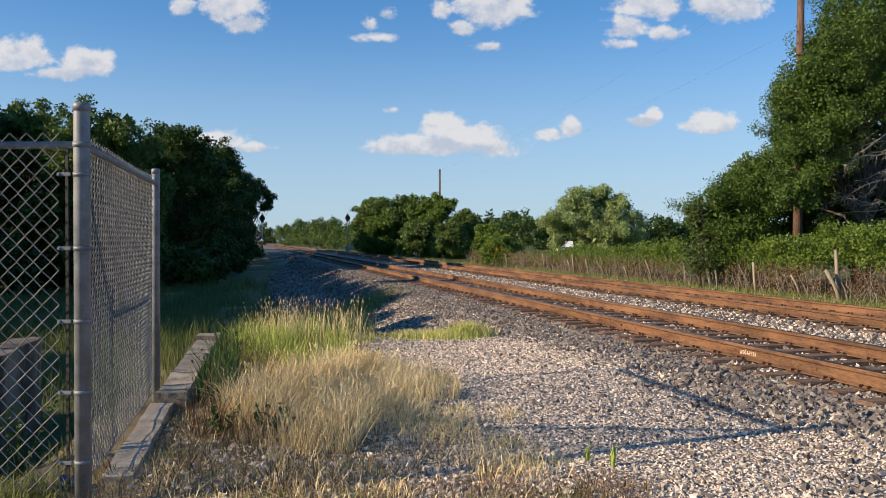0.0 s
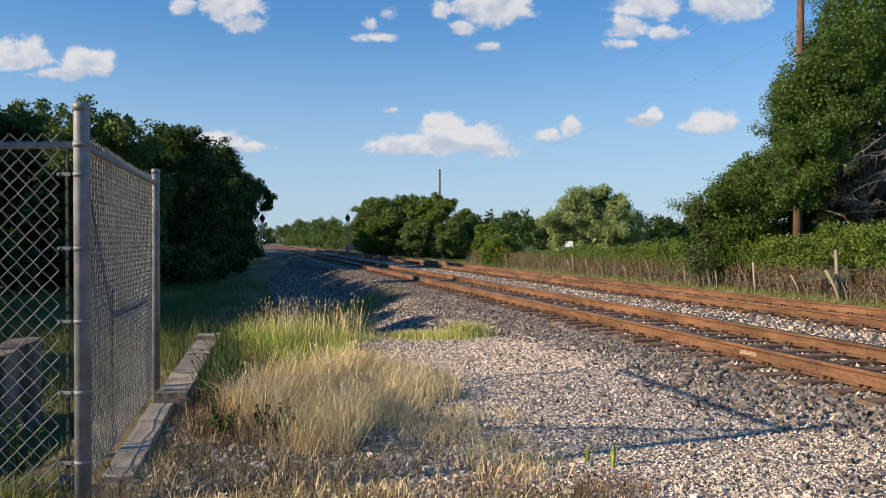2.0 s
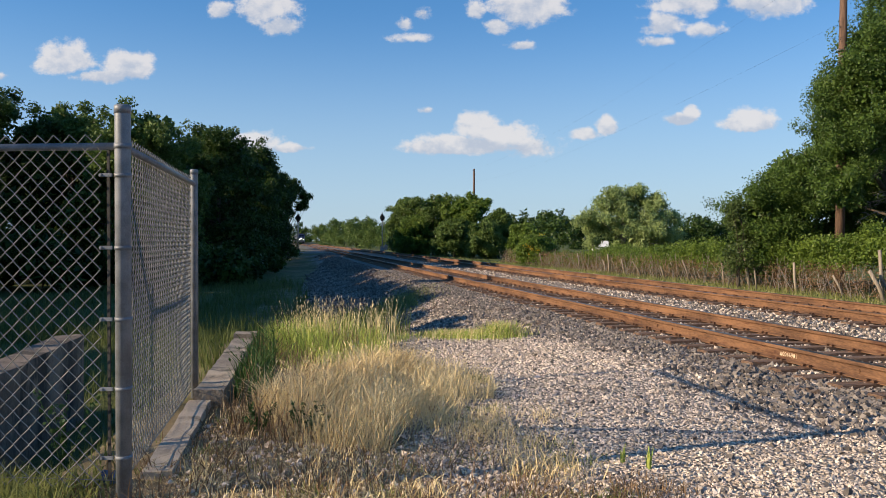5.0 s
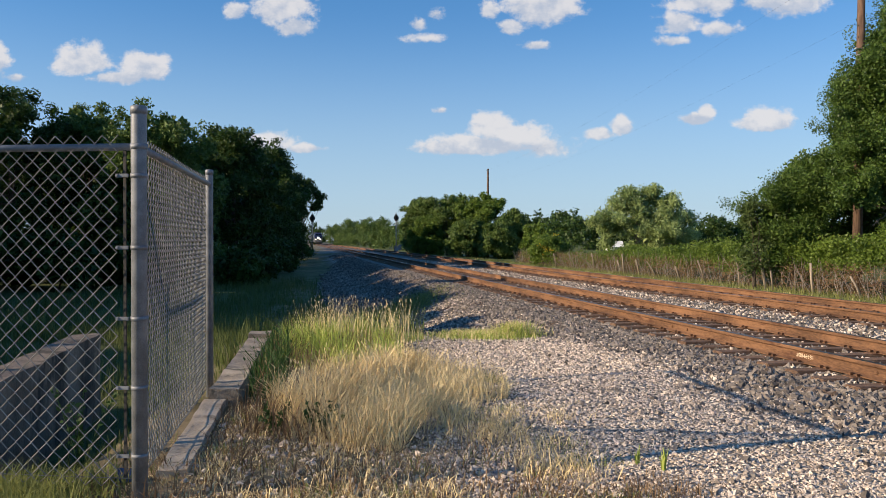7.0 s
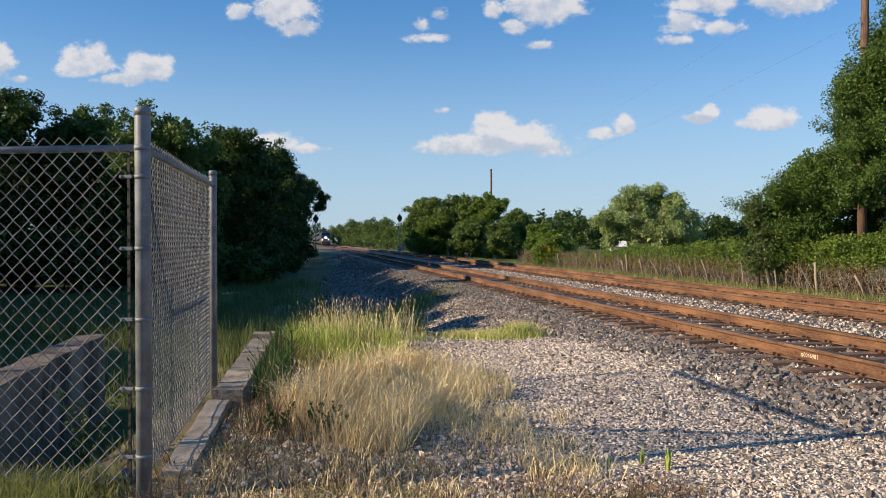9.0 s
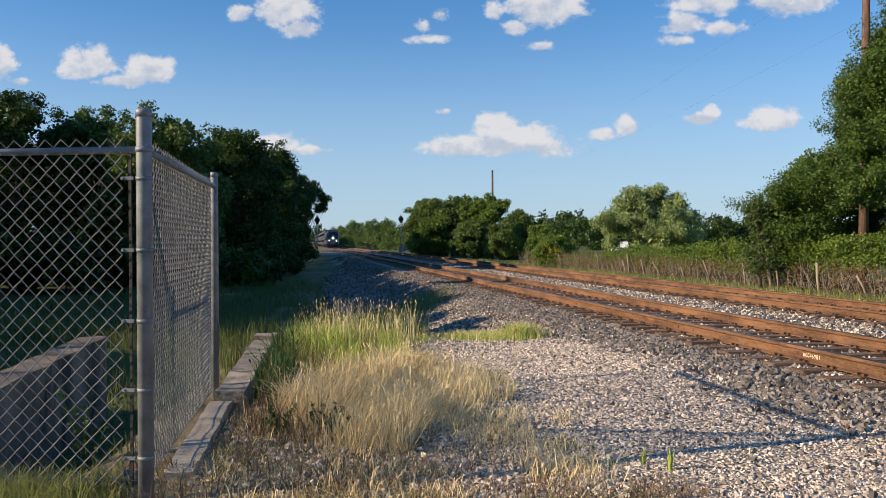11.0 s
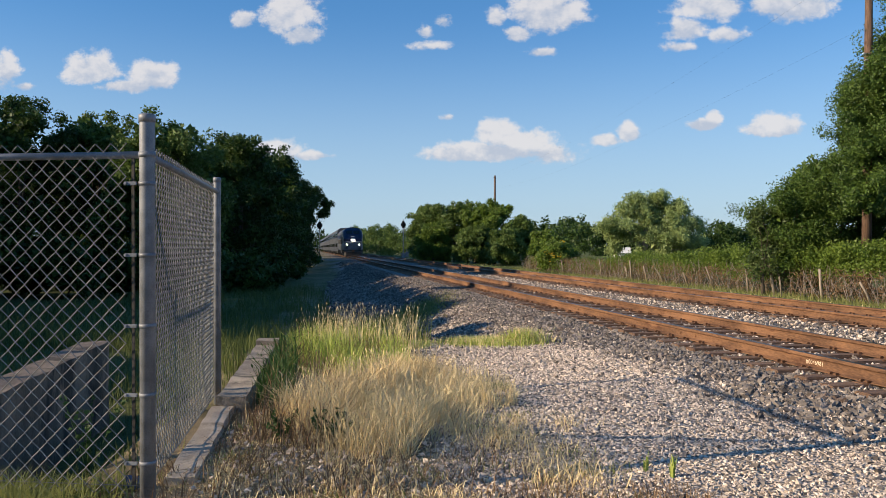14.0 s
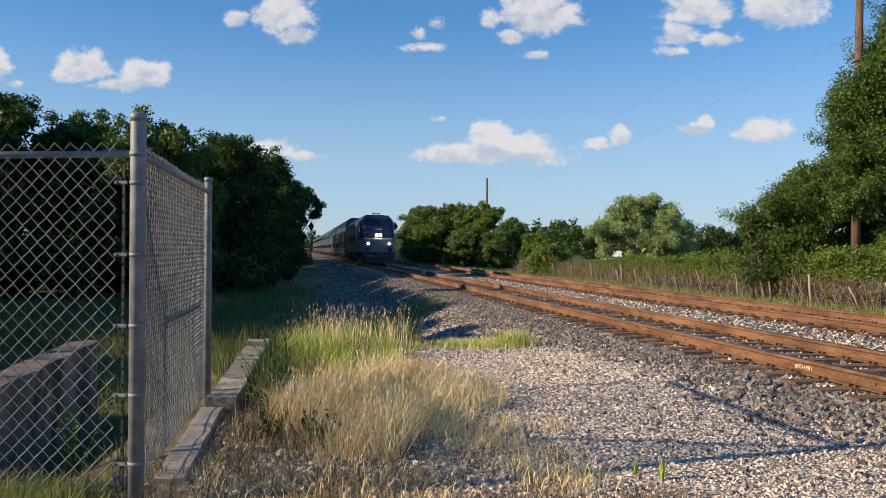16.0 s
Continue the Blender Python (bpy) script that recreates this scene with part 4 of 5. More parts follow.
# ---- poles and wires ----
def utility_pole(x, y, height, lean, label):
    z = float(lie(x, y))
    root = thing("utility_pole", x, y, z, label, "utility pole", "utility poles")
    part("shaft", rod([(0, 0, -0.5), (lean * 0.5, 0, height * 0.5), (lean, 0, height)], [0.17, 0.145, 0.115], 12), POLE, root)
    for s in (0.72, 0.98):
        bm = rod([(lean * s - 0.02, -0.12, height * s), (lean * s - 0.22, -0.14, height * s), (lean * s - 0.24, -0.14, height * s + 0.02)], [0.02, 0.02, 0.045], 8)
        part("insulator", bm, WHITE, root)
    part("band", rod([(lean * 0.7, 0, height * 0.7), (lean * 0.7, 0, height * 0.7 + 0.05)], 0.14, 12), GALV, root)
    return root


utility_pole(12.75, 27.9, 11.8, 0.12, "tall brown wooden utility pole among oak leaves")
utility_pole(-0.43, 101, 11.2, 0.0, "distant brown wooden utility pole above the trees")


def overhead_wire(p, q, sag, r):
    p, q = Vector(p), Vector(q)
    mid = (p + q) / 2
    bm = rod([p.lerp(q, s) - Vector((0, 0, 4 * sag * s * (1 - s))) for s in np.linspace(0, 1, 25)], r, 5)
    for v in bm.verts:
        v.co -= mid
    tagged(part("overhead_wire", bm, BLACK, m=pose(*mid)), "thin dark overhead wire strung between poles", "wire", "overhead wires")


overhead_wire((12.8, 28.2, 9.2), (-0.43, 101, 9.2), 0.9, 0.0016)
overhead_wire((12.8, 28.2, 11.5), (-0.43, 101, 10.8), 0.8, 0.0016)


def distant_shed(x, y):
    root = thing("distant_shed", x, y, float(lie(x, y)), "small white shed glimpsed beyond the vines", "shed")
    part("wall", block(1.5, 1.6, 1.2, (0, 0, 0.6), 0.03), WHITE, root)
    roof = prism([(-0.85, 1.2), (0, 1.72), (0.85, 1.2), (0.95, 1.22), (0, 1.82), (-0.95, 1.22)], 1.8, axis="x", at=-0.9)
    part("roof", roof, WHITE, root, "pale metal roof")
    part("door", block(0.6, 0.04, 1.0, (0.3, -0.81, 0.52), 0.01), GALV, root)


distant_shed(12.5, 80)
root = thing("marker_post", 5.35, 58, float(lie(5.35, 58)), "pale upright post beyond the field fence", "post")
part("stake", rod([(0, 0, -0.2), (0.03, 0, 0.9), (0.12, 0, 1.75)], [0.075, 0.07, 0.065], 8), WOOD, root)


# ---- signals ----
def signal_mast(x, y, side, label):
    root = thing("railway_signal", x, y, float(lie(x, y)) - 0.02, label, "railway signal", "railway signals", HEADING)
    part("base", block(0.55, 0.55, 0.9, (0, 0, 0.45), 0.03), GALV, root, "pale concrete and steel base")
    part("mast", rod([(0, 0, 0.8), (0, 0, 5.9)], [0.085, 0.075], 12), MAST_PAINT, root)
    box = part("equipment_box", block(0.5, 0.4, 0.75, (0.55 * side, 0, 0.75), 0.02), GALV, root)
    for z in (5.1,):
        head = part("signal_head", rod([(0, -0.2, z), (0, -0.16, z)], 0.38, 20), BLACK, root, "round black signal target")
        part("housing", block(0.36, 0.32, 1.05, (0, 0.02, z), 0.05), BLACK, head)
        for dz in (0.28, 0.0, -0.28):
            hood = part("hood", rod([(0, -0.2, z + dz), (0, -0.46, z + dz)], [0.13, 0.12], 12, caps=False), BLACK, head)
    for s in (-0.2, 0.2):
        part("ladder_rail", rod([(s + 0.38 * side, 0.25, 0.1), (s * 0.8 + 0.1 * side, 0.3, 5.3)], 0.02, 6), GALV, root)
    for k in range(15):
        z = 0.4 + k * 0.33
        c = 0.38 * side * (1 - z / 6.4)
        part("rung", rod([(c - 0.19, 0.27, z), (c + 0.19, 0.27, z)], 0.012, 5), GALV, root)
    bm = block(0.8, 0.6, 0.04, (0.2 * side, 0.2, 3.95), 0.01)
    part("platform", bm, GALV, root)


signal_mast(*on_track(0, 105, -5.2), -1, "railway signal mast with a black head and ladder")
signal_mast(*on_track(1, 113, 2.7), 1, "railway signal mast standing beside the far track")
x, y = on_track(0, 107, -6.4)
slabx = thing("relay_cabinet", x, y, float(lie(x, y)), "small grey steel trackside cabinet", "cabinet", rz=HEADING)
part("body", block(0.9, 0.7, 1.25, (0, 0, 0.62), 0.03), GALV, slabx)
part("roof", block(1.0, 0.8, 0.07, (0, 0, 1.285), 0.02), WHITE, slabx)


# ---- grass and weeds ----
def blades(name, x, y, h, width, mat, label, lean=0.3, category="grass", seed_heads=0.0, rng=RNG):
    clear = ~((np.abs(x + 2.03 + 0.234 * (y - 4.8)) < 0.12) & (y > 5.0) & (y < 7.0))
    x, y, h = x[clear], y[clear], h[clear]
    n = len(x)
    z = lie(x, y)
    a = rng.uniform(0, math.tau, n)
    d = np.stack([np.cos(a), np.sin(a), np.zeros(n)], -1)
    s = np.stack([-np.sin(a + rng.normal(size=n)), np.cos(a + rng.normal(size=n)), np.zeros(n)], -1) * (width * rng.uniform(0.6, 1.4, n))[:, None]
    p = np.stack([x, y, z - 0.01], -1)
    l = (lean * rng.random(n) ** 0.8 * h)[:, None]
    up = np.zeros((n, 3))
    up[:, 2] = h
    mid = p + up * 0.55 + d * l * 0.3
    tip = p + up * (1 - 0.25 * l / h[:, None]) + d * l
    w = 1.0 + seed_heads * 2
    v = np.stack([p - s, p + s, mid + s * 0.8, mid - s * 0.8, tip + s * 0.12, tip - s * 0.12], 1)
    faces = [[0, 1, 2, 3], [3, 2, 4, 5]]
    if seed_heads:
        e = tip + d * l * 0.12 + up * 0.1
        s2 = s * 1.5 * (rng.random(n) < seed_heads)[:, None]
        m2 = (tip + e) / 2
        v = np.concatenate([v, np.stack([tip, m2 + s2, e, m2 - s2], 1)], 1)
        faces.append([6, 7, 8, 9])
    k = v.shape[1]
    f = (np.array(faces)[None] + (np.arange(n) * k)[:, None, None]).reshape(-1, 4)
    return tagged(new(name, raw_mesh(name, v.reshape(-1, 3), f, mat)), label, category, kind="stuff")


def clumped(n, x0, x1, y0, y1, rng, clump=0.1, share=0.12, power=1.0):
    """Places in tufts."""
    m = max(4, int(n * share))
    cx, cy = rng.uniform(x0, x1, m), y0 + (y1 - y0) * rng.random(m) ** power
    k = rng.integers(0, m, n)
    return cx[k] + rng.normal(size=n) * clump, cy[k] + rng.normal(size=n) * clump


def curb_x(y):
    return -2.46 - 0.219 * (y - 7.0)


def sow_grass():
    rng = np.random.default_rng(77)
    # golden dry grass in the foreground
    x, y = clumped(26000, -2.3, 1.0, 4.9, 9.8, rng, 0.09, 0.02)
    keep = (((x + 0.95) / 1.05) ** 2 + ((y - 7.5) / 1.7) ** 2 < 1 + 0.4 * vnoise(x * 2, y * 2, 5)) & (x > curb_x(y) + 0.35)
    x, y = x[keep], y[keep]
    h = (0.33 + 0.12 * vnoise(x * 2.6, y * 2.6, 34)) * rng.uniform(0.3, 1.2, len(x)) * (1 - 0.55 * smooth(x, -0.6, 0.4))
    blades("dry_grass", x, y, h, 0.0034, DRY, "tall golden dry grass on the gravel's edge", 1.25, seed_heads=0.35, rng=rng)
    # fresh green grass behind it
    x, y = clumped(12000, -3.2, -0.7, 8.6, 12.6, rng, 0.11, 0.03)
    keep = (((x + 2.05 + 0.16 * (y - 10.6)) / 0.85) ** 2 + ((y - 10.5) / 1.7) ** 2 < 1 + 0.3 * vnoise(x * 2, y * 2, 6)) & (x > curb_x(y) + 0.2)
    x, y = x[keep], y[keep]
    blades("green_grass", x, y, (0.29 + 0.17 * vnoise(x * 2.2, y * 2.2, 33)) * rng.uniform(0.3, 1.35, len(x)), 0.0045, FRESH, "bright green sunlit grass clump beside the curb", 0.85, rng=rng)
    x, y = clumped(420, -2.7, -1.3, 10.6, 12.4, rng, 0.1, 0.1)
    keep = x > curb_x(y) + 0.2
    x, y = x[keep], y[keep]
    blades("seed_grass", x, y, 0.62 * rng.uniform(0.6, 1.1, len(x)), 0.003, DRY, "tall pale grass stalks with seed heads", 0.35, seed_heads=0.9, rng=rng)
    # low dry litter and weeds at the front
    x, y = clumped(26000, -2.3, 1.9, 3.4, 8.0, rng, 0.13, 0.04)
    keep = rng.random(len(x)) < (1 - smooth(x + 0.3 * vnoise(x * 3, y * 3, 15) + 0.28 * (y - 4), -0.5, 0.8)) * (0.55 + 0.45 * vnoise(x * 1.5, y * 1.5, 16))
    x, y = x[keep], y[keep]
    half = rng.random(len(x)) < 0.36
    blades("dry_litter", x[half], y[half], (0.07 + 0.06 * smooth(y[half], 4.6, 6.5)) * rng.uniform(0.2, 1.3, half.sum()), 0.0034, DRY, "low sparse dry grass over gravel", 1.6, rng=rng)
    half = ~half
    blades("brown_litter", x[half], y[half], 0.13 * rng.uniform(0.2, 1.5, half.sum()), 0.0034, BRUSH, "low brown dead stalks over gravel", 1.6, rng=rng)
    x, y = clumped(1300, -2.3, 0.9, 3.6, 7.0, rng, 0.09, 0.02)
    blades("low_weeds", x, y, 0.08 * rng.uniform(0.3, 1.2, len(x)), 0.0035, MEADOW, "low green weeds among dry grass", 1.0, rng=rng)
    x, y = clumped(1500, -2.8, -1.3, 5.2, 11.0, rng, 0.1, 0.04)
    keep = x > curb_x(y) + 0.22
    x, y = x[keep], y[keep]
    blades("brown_weeds", x, y, 0.38 * rng.uniform(0.4, 1.2, len(x)), 0.003, BRUSH, "dry brown weed stalks along the curb", 0.6, seed_heads=0.3, rng=rng)
    y = rng.uniform(7.1, 11.0, 850)
    x = curb_x(y) + 0.2 + 0.32 * rng.random(850) ** 1.5
    blades("curb_weeds", x, y, 0.42 * rng.uniform(0.3, 1.2, len(x)) * (0.75 + 0.4 * vnoise(x * 3, y * 3, 37)), 0.006, WEED, "dark green weeds crowding the curb", 0.7, seed_heads=0.3, rng=rng)
    x, y = rng.uniform(-2.2, 1.0, 15000), rng.uniform(3.5, 7.6, 15000)
    keep = rng.random(len(x)) < (1 - smooth(x + 0.25 * (y - 4) + 0.4 * vnoise(x * 2, y * 2, 18), -0.4, 0.9))
    x, y = x[keep], y[keep]
    blades("straw_litter", x, y, 0.035 * rng.uniform(0.3, 1.6, len(x)), 0.0034, DRY, "flattened dry straw lying on the soil", 4.0, rng=rng)
    x, y = clumped(1600, -0.4, 1.3, 3.9, 5.0, rng, 0.09, 0.03)
    blades("rusty_weeds", x, y, 0.09 * rng.uniform(0.3, 1.3, len(x)), 0.003, BRUSH, "low reddish-brown dead weeds in gravel", 1.3, rng=rng)
    x, y = clumped(5200, -2.0, 0.6, 4.0, 6.9, rng, 0.12, 0.02)
    keep = (x > -1.9 - 0.2 * (y - 5)) & (vnoise(x * 2.2, y * 2.2, 19) > -0.35)
    x, y = x[keep], y[keep]
    blades("straw_clump", x, y, 0.15 * rng.uniform(0.25, 1.3, len(x)), 0.0028, DRY, "thin tangled dry straw clumps on soil", 1.4, seed_heads=0.2, rng=rng)
    # the small tufts on the gravel
    for cx, cy, rx, ry, h, n in ((-0.15, 12.8, 0.75, 0.7, 0.16, 3600), (0.4, 12.9, 0.3, 0.4, 0.28, 1200), (-1.4, 11.9, 0.35, 0.4, 0.16, 700), (-2.7, 23.5, 1.2, 2.6, 0.22, 5000),
                                 (0.02, 8.3, 0.1, 0.1, 0.13, 120), (0.35, 5.1, 0.2, 0.2, 0.05, 160), (0.75, 4.6, 0.25, 0.2, 0.06, 240)):
        x, y = cx + rng.normal(size=n) * rx * 0.5, cy + rng.normal(size=n) * ry * 0.5
        if h in (0.16, 0.28):
            blades("straw_tuft", x[::2], y[::2] + 0.05, h * rng.uniform(0.4, 1.2, len(x[::2])), 0.0034, DRY, "straw-yellow grass tuft growing through gravel", 0.7, rng=rng)
        blades("grass_tuft", x, y, h * rng.uniform(0.4, 1.1, n), 0.0035, FRESH if h in (0.16, 0.28) else MEADOW, "yellow-green grass tuft growing through gravel", 0.7, rng=rng)
    for cx, cy, h in ((1.0, 5.36, 0.14), (1.15, 5.22, 0.17)):
        x, y = cx + rng.normal(size=16) * 0.008, cy + rng.normal(size=16) * 0.008
        blades("green_sprout", x, y, h * rng.uniform(0.6, 1.1, 16), 0.006, FRESH, "single fresh green sprout in gravel", 0.2, rng=rng)
    # inside the fence and by the post
    x, y = clumped(11000, -8.5, -2.3, 4.6, 14, rng, 0.14, 0.05)
    keep = x < np.where(y > 6.9, curb_x(y) - 0.22, -2.2 - 0.228 * (y - 4.42))
    x, y = x[keep], y[keep]
    low = 0.35 + 0.65 * smooth(y, 7.5, 10)
    blades("yard_grass", x, y, 0.36 * low * rng.uniform(0.4, 1.15, len(x)), 0.0045, SHADE_GRASS, "rank green grass inside the fence, darkened for shade", 0.6, rng=rng)
    x, y = clumped(3000, -3.7, -2.25, 3.9, 4.65, rng, 0.09, 0.05)
    blades("lawn_grass", x, y, 0.2 * rng.uniform(0.4, 1.2, len(x)), 0.0042, MEADOW, "short bright green grass at the post's foot", 0.9, rng=rng)
    # shaded meadow left of the line
    x, y = clumped(29000, -17, 1.5, 12.5, 42, rng, 0.22, 0.06, 1.4)
    u = x + SLOPE * y
    keep = (u < 2.0 + 0.4 * vnoise(x, y, 20) - 1.2 * smooth(y, 13, 18)) & (x > -17)
    x, y = x[keep], y[keep]
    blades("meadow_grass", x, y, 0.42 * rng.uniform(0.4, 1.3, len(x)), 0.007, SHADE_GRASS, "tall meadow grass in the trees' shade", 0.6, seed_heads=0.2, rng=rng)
    # verge beyond the far track
    x, y = strew(16000, 14, 90, 14.0, 18.0, 1.3)
    blades("verge_grass", x, y, 0.24 * rng.uniform(0.4, 1.3, len(x)), 0.009, MEADOW, "sunlit grass verge beyond the tracks", 0.7, rng=rng)
    x, y = strew(1800, 14, 80, 13.6, 15.0, 1.3)
    blades("verge_straw", x, y, 0.18 * rng.uniform(0.4, 1.3, len(x)), 0.006, DRY, "thin straw-coloured grass at the ballast's edge", 0.7, rng=rng)


sow_grass()


def broad_weed(x, y, h, seed):
    rng = np.random.default_rng(seed)
    root = thing("broadleaf_weed", x, y, float(lie(x, y)), "leafy dark green weed on dry ground", "weed", "broadleaf weeds")
    ends = []
    for k in range(6):
        q = Vector((rng.normal() * 0.09, rng.normal() * 0.09, h * rng.uniform(0.6, 1.0)))
        part("stalk", rod([(0, 0, 0), q * 0.5 + Vector((0, 0, 0.03)), q], [0.005, 0.004, 0.002], 5, caps=False), WEED, root)
        ends += [q * s for s in (0.35, 0.5, 0.65, 0.8, 0.9, 1.0)]
    v, f = leaf_cloud(np.array([list(e) for e in ends]), 0.016, 4, 0.042, aspect=0.6, rng=rng)
    part("leaves", raw_mesh("leaves", v, f, WEED), parent=root)


for k, (x, y, h) in enumerate(((-1.7, 6.05, 0.22), (-1.36, 6.0, 0.24), (-1.27, 6.12, 0.18), (-2.9, 5.3, 0.6))):
    broad_weed(x, y, h, 500 + k)

# a scrap of blue plastic by the post
bm = block(0.14, 0.1, 0.05, (0, 0, 0.02), 0.012, jitter=0.03)
tagged(part("plastic_scrap", bm, TARP, m=pose(-2.3, 4.72, 0.02, 25, 10, 35)), "crumpled blue plastic scrap at the fence's foot", "litter")


# ---- train ----
def loft(sections, bm=None):
    """Skins closed outlines of equal count, each (y, [(x, z), ...])."""
    bm = bm or bmesh.new()
    rings = [[bm.verts.new((x, y, z)) for x, z in o] for y, o in sections]
    n = len(rings[0])
    for r, s in zip(rings, rings[1:]):
        for k in range(n):
            bm.faces.new((r[k], r[(k + 1) % n], s[(k + 1) % n], s[k]))
    bm.faces.new(rings[0][::-1])
    bm.faces.new(rings[-1])
    bmesh.ops.recalc_face_normals(bm, faces=bm.faces)
    return bm


def hull(w, low, shoulder, top, cap):
    half = [(w, low), (w, shoulder), (w * 0.96, shoulder + (top - shoulder) * 0.4), (cap + (w - cap) * 0.35, shoulder + (top - shoulder) * 0.85), (cap, top)]
    return half + [(-x, z) for x, z in reversed(half)]


def wheel_mesh():
    me = bpy.data.meshes.new("wheel")
    bm = rod([(-0.07, 0, 0), (-0.065, 0, 0), (0.05, 0, 0), (0.06, 0, 0)], [0.4, 0.47, 0.47, 0.5], 24)
    bm.to_mesh(me), bm.free()
    me.materials.append(GRIME)
    return me


WHEEL = wheel_mesh()


def bogie(root, y, base=2.7):
    bm = bmesh.new()
    for s in (-1, 1):
        block(0.16, base + 1.1, 0.3, (s * 1.0, y, 0.62), 0.03, bm)
        block(0.2, 0.7, 0.35, (s * 1.02, y, 0.82), 0.04, bm)
    block(2.0, 0.5, 0.3, (0, y, 0.6), 0.03, bm)
    b = part("bogie", bm, GRIME, root, "dark grimy wheel truck")
    for dy in (-base / 2, base / 2):
        for s in (-0.75, 0.75):
            part("wheel", WHEEL, parent=b, m=pose(s, y + dy, 0.47, 0, 0, 0 if s > 0 else 180))


def build_locomotive():
    root = thing("locomotive", 0, 0, 0, "dark blue and silver diesel locomotive with bright headlights", "locomotive")
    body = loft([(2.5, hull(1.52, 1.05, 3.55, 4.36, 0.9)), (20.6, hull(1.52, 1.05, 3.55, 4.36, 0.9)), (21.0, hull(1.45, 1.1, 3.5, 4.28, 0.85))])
    part("body", body, SHADED_SILVER, root, "silver body side, darkened for shade")
    stripe = bmesh.new()
    for s in (-1, 1):
        block(0.012, 18.2, 0.62, (s * 1.528, 11.6, 3.1), 0, stripe)
    part("stripe", stripe, BLUE, root, "dark blue stripe along the side")
    roof = block(1.7, 16.5, 0.16, (0, 11.8, 4.4), 0.05)
    for yy in (5.5, 10.5, 14.5, 18.2):
        block(1.2, 1.7, 0.22, (0, yy, 4.42), 0.06, roof)
    part("roof_gear", roof, GRIME, root)
    # blue cab over a lower nose paler than the body side
    cab = loft([(0.18, hull(1.3, 2.3, 2.5, 2.75, 1.1)), (0.55, hull(1.42, 2.3, 2.9, 3.2, 1.1)), (1.25, hull(1.5, 2.3, 3.4, 4.1, 1.02)), (1.7, hull(1.525, 2.3, 3.54, 4.36, 0.95)), (2.5, hull(1.53, 2.3, 3.56, 4.38, 0.92))])
    cab_ob = part("cab", cab, BLUE, root, "dark blue cab")
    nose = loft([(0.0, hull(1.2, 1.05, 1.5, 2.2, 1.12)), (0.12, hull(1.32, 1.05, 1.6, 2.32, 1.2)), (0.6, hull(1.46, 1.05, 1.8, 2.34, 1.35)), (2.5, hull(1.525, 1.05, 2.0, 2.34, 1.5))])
    nose_ob = part("nose", nose, SHADED_NOSE, root, "silver lower nose, darkened less than the sides")
    for s in (-1, 1):
        pane = block(0.95, 0.03, 0.62, (0, 0, 0), 0.02, m=Matrix.Translation((s * 0.55, 0.93, 3.72)) @ Euler((radians(-38), 0, radians(s * 5))).to_matrix().to_4x4())
        part("windshield", pane, GLASS_DARK, cab_ob)
        part("side_window", block(0.03, 0.7, 0.6, (s * 1.53, 1.95, 3.1), 0.03), GLASS_DARK, cab_ob)
        part("marker_bar", block(0.34, 0.02, 0.13, (s * 0.62, 0.3, 2.62), 0.01, m=pose(0, 0, 0)), WHITE, cab_ob)
        part("ditch_light", rod([(s * 0.92, -0.03, 1.82), (s * 0.92, 0.1, 1.82)], [0.11, 0.12], 16), DITCH, root, "glowing ditch light")
        part("step_well", block(0.4, 0.06, 0.42, (s * 0.98, 0.03, 1.32), 0.02), BLACK, nose_ob)
        part("grab_iron", rod([(s * 0.62, -0.02, 1.25), (s * 0.62, -0.05, 1.3), (s * 0.62, -0.05, 2.0)], 0.016, 6), BLACK, nose_ob)
        part("headlight", rod([(s * 0.15, 0.02, 2.54), (s * 0.15, 0.2, 2.58)], [0.11, 0.12], 16), LAMP, root, "glowing twin headlight")
    part("headlight_box", block(0.72, 0.3, 0.36, (0, 0.25, 2.56), 0.06), BLUE, cab_ob)
    part("nose_emblem", block(0.55, 0.02, 0.13, (0, 0.46, 3.06), 0.0, m=None), WHITE, cab_ob)
    horn = bmesh.new()
    for dx in (-0.25, 0, 0.25):
        rod([(dx, 3.0, 4.55), (dx, 2.6, 4.55)], [0.04, 0.09], 10, horn)
    part("horn", horn, BLACK, root)
    pilot = loft([(-0.25, [(1.1, 0.12), (1.1, 0.7), (-1.1, 0.7), (-1.1, 0.12)]), (0.25, [(1.42, 0.15), (1.45, 1.08), (-1.45, 1.08), (-1.42, 0.15)]), (1.6, [(1.4, 0.5), (1.45, 1.08), (-1.45, 1.08), (-1.4, 0.5)])])
    part("pilot", pilot, GRIME, root, "dark snow-plough pilot")
    part("coupler", block(0.34, 0.7, 0.3, (0, -0.35, 0.85), 0.06), RUST, root)
    part("fuel_tank", block(2.6, 5.2, 0.75, (0, 10.6, 0.78), 0.12), GRIME, root)
    part("underframe", block(2.7, 19, 0.2, (0, 11.2, 1.05), 0.03), GRIME, root)
    bogie(root, 4.2), bogie(root, 17.2)
    for k in range(6):
        part("side_grille", block(0.03, 1.5, 0.7, (-1.535, 5.2 + k * 2.4, 2.3), 0.02), GRIME, root)
    part("cab_door", block(0.03, 0.7, 1.7, (-1.535, 3.05, 2.1), 0.02), SHADED_SILVER, root)
    return root


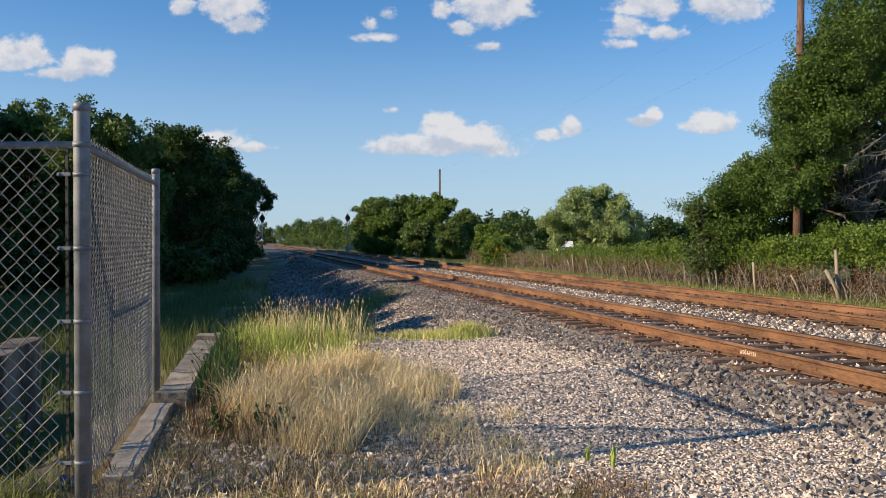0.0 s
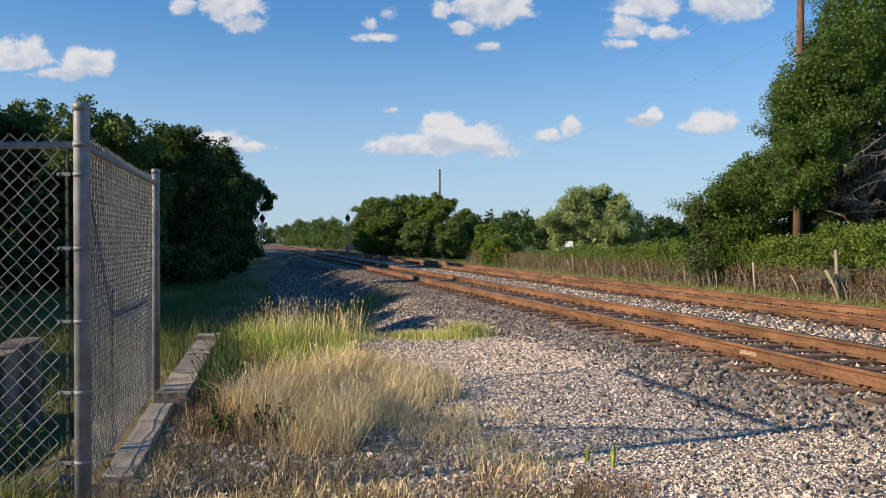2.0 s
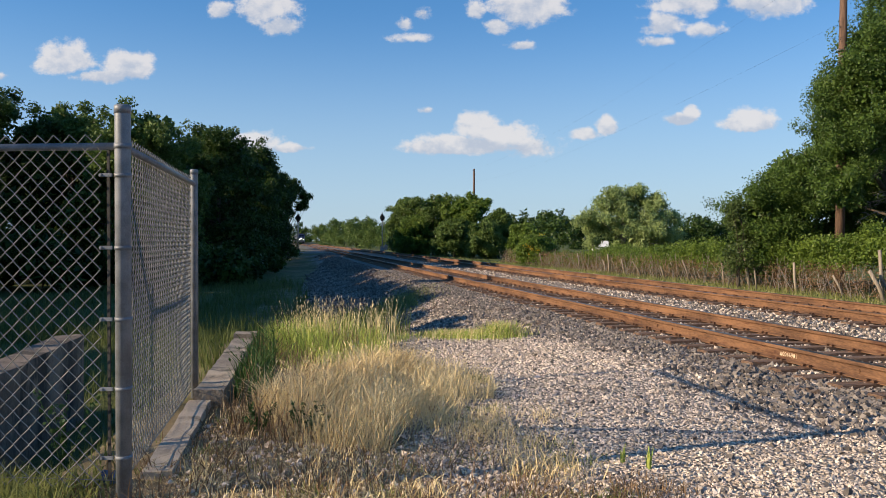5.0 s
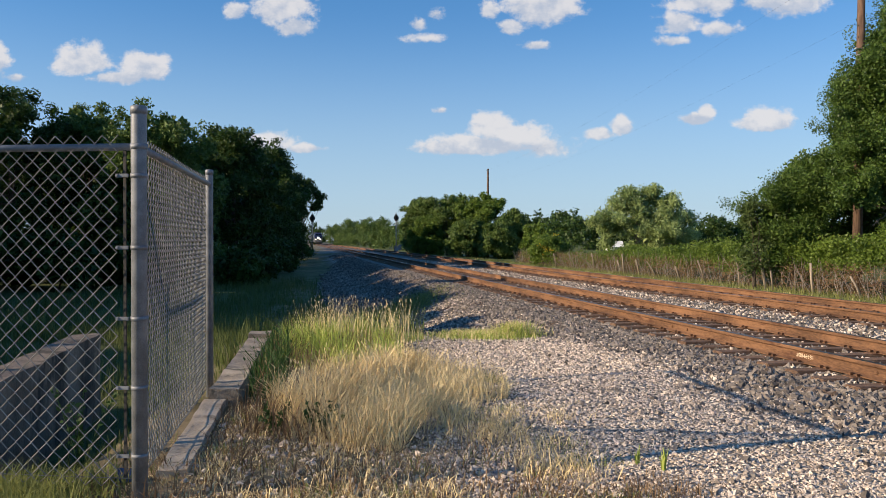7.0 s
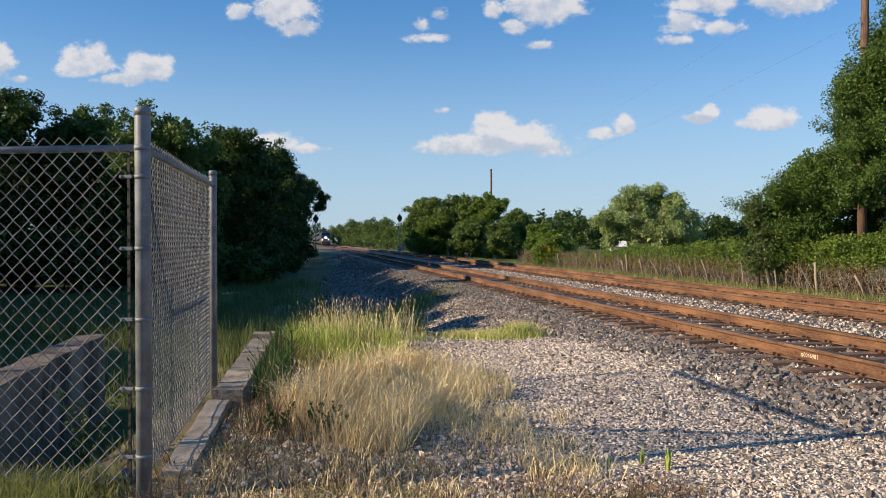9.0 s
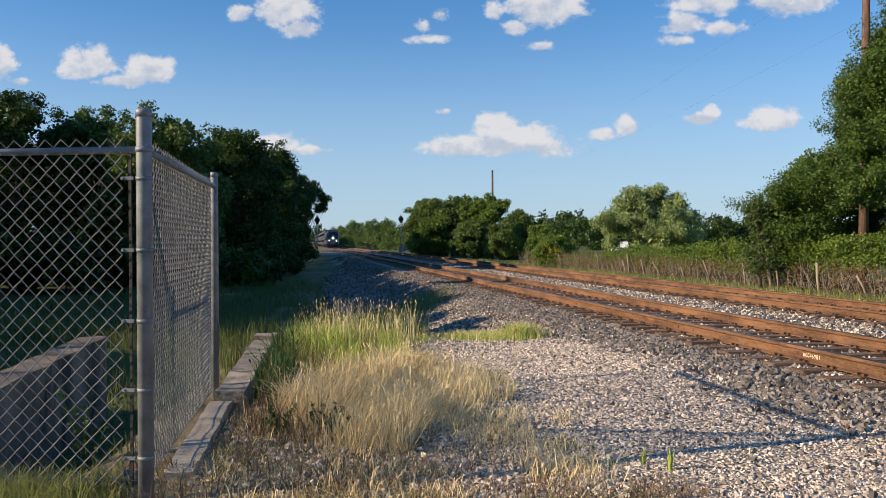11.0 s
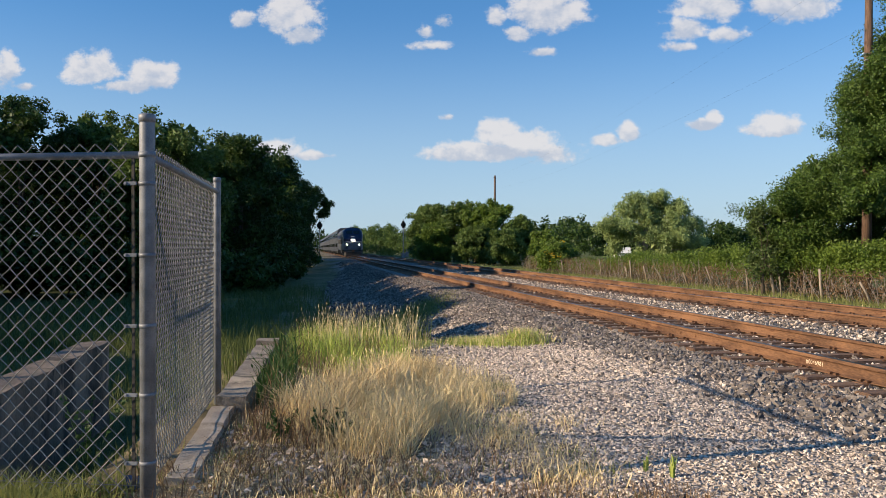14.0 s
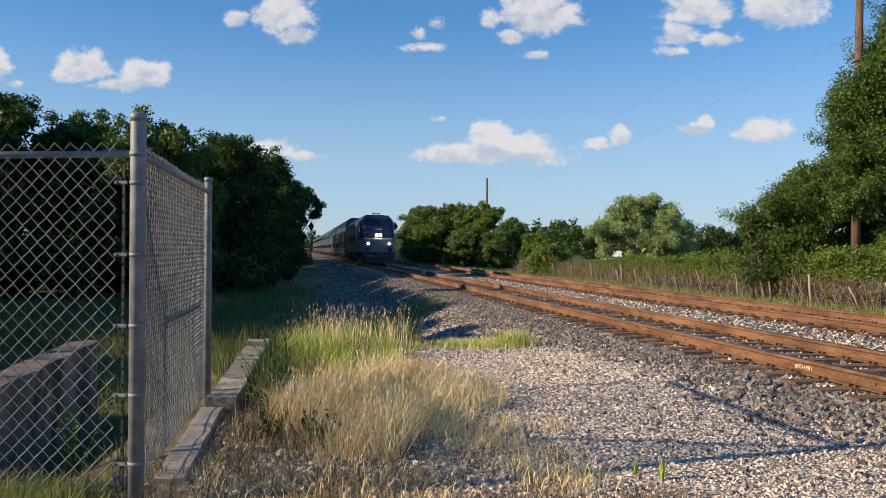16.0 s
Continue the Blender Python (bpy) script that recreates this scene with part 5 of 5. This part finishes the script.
def build_coach():
    root = thing("passenger_coach", 0, 0, 0, "stainless two-level passenger coach with a dark blue band", "railway carriage", "coaches of the train")
    part("body", loft([(0.3, hull(1.5, 0.75, 4.2, 4.9, 0.95)), (25.6, hull(1.5, 0.75, 4.2, 4.9, 0.95))]), SHADED_STEEL, root)
    bands = bmesh.new()
    for s in (-1, 1):
        block(0.012, 25.2, 0.95, (s * 1.506, 12.95, 3.72), 0, bands)
    part("stripe", bands, BLUE, root, "dark blue window band")
    fl = bmesh.new()
    for z in (1.0, 1.2, 2.55, 2.75, 2.95):
        block(0.03, 25.2, 0.07, (-1.51, 12.95, z), 0, fl)
    part("fluting", fl, SHADED_STEEL, root)
    win = bpy.data.meshes.new("window")
    bm = block(0.03, 1.25, 0.62, (0, 0, 0), 0.04)
    bm.to_mesh(win), bm.free()
    win.materials.append(GLASS_DARK)
    for k in range(13):
        part("window", win, parent=root, m=pose(-1.512, 1.9 + k * 1.84, 3.72))
        if k not in (5, 7):
            part("window", win, parent=root, m=pose(-1.508, 1.9 + k * 1.84, 1.85))
    part("door", block(0.03, 0.8, 1.95, (-1.51, 12.9, 1.75), 0.02), SHADED_STEEL, root)
    part("gangway", block(1.1, 0.34, 2.3, (0, 0.15, 3.2), 0.05), BLACK, root, "black rubber gangway")
    part("roof_vents", block(0.9, 18, 0.12, (0, 13, 4.93), 0.04), GRIME, root)
    part("underframe", block(2.4, 12, 0.55, (0, 12.95, 0.62), 0.06), GRIME, root)
    bogie(root, 3.6, 2.6), bogie(root, 22.3, 2.6)
    return root


LOCOMOTIVE = build_locomotive()
COACH = build_coach()
TRAIN = [(LOCOMOTIVE, 0.0), (COACH, 21.4)] + [(copy_thing(COACH, pose(0, 0, 0)), 21.4 + 26.0 * k) for k in range(1, 8)]


def motions():
    """The train comes up the near track at a steady pace."""
    k = math.hypot(1, SLOPE)
    for ob, behind in TRAIN:
        rows = []
        for t in range(17):
            y = TRAIN_AT_END + (16 - t) * TRAIN_SPEED + behind / k
            rows.append((t, pose(*on_track(0, y), RAIL_FOOT + RAIL_HEIGHT, 0, 0, HEADING)))
        walk(ob, rows)


TRAIN_AT_END, TRAIN_SPEED = 67.0, 24.6
motions()
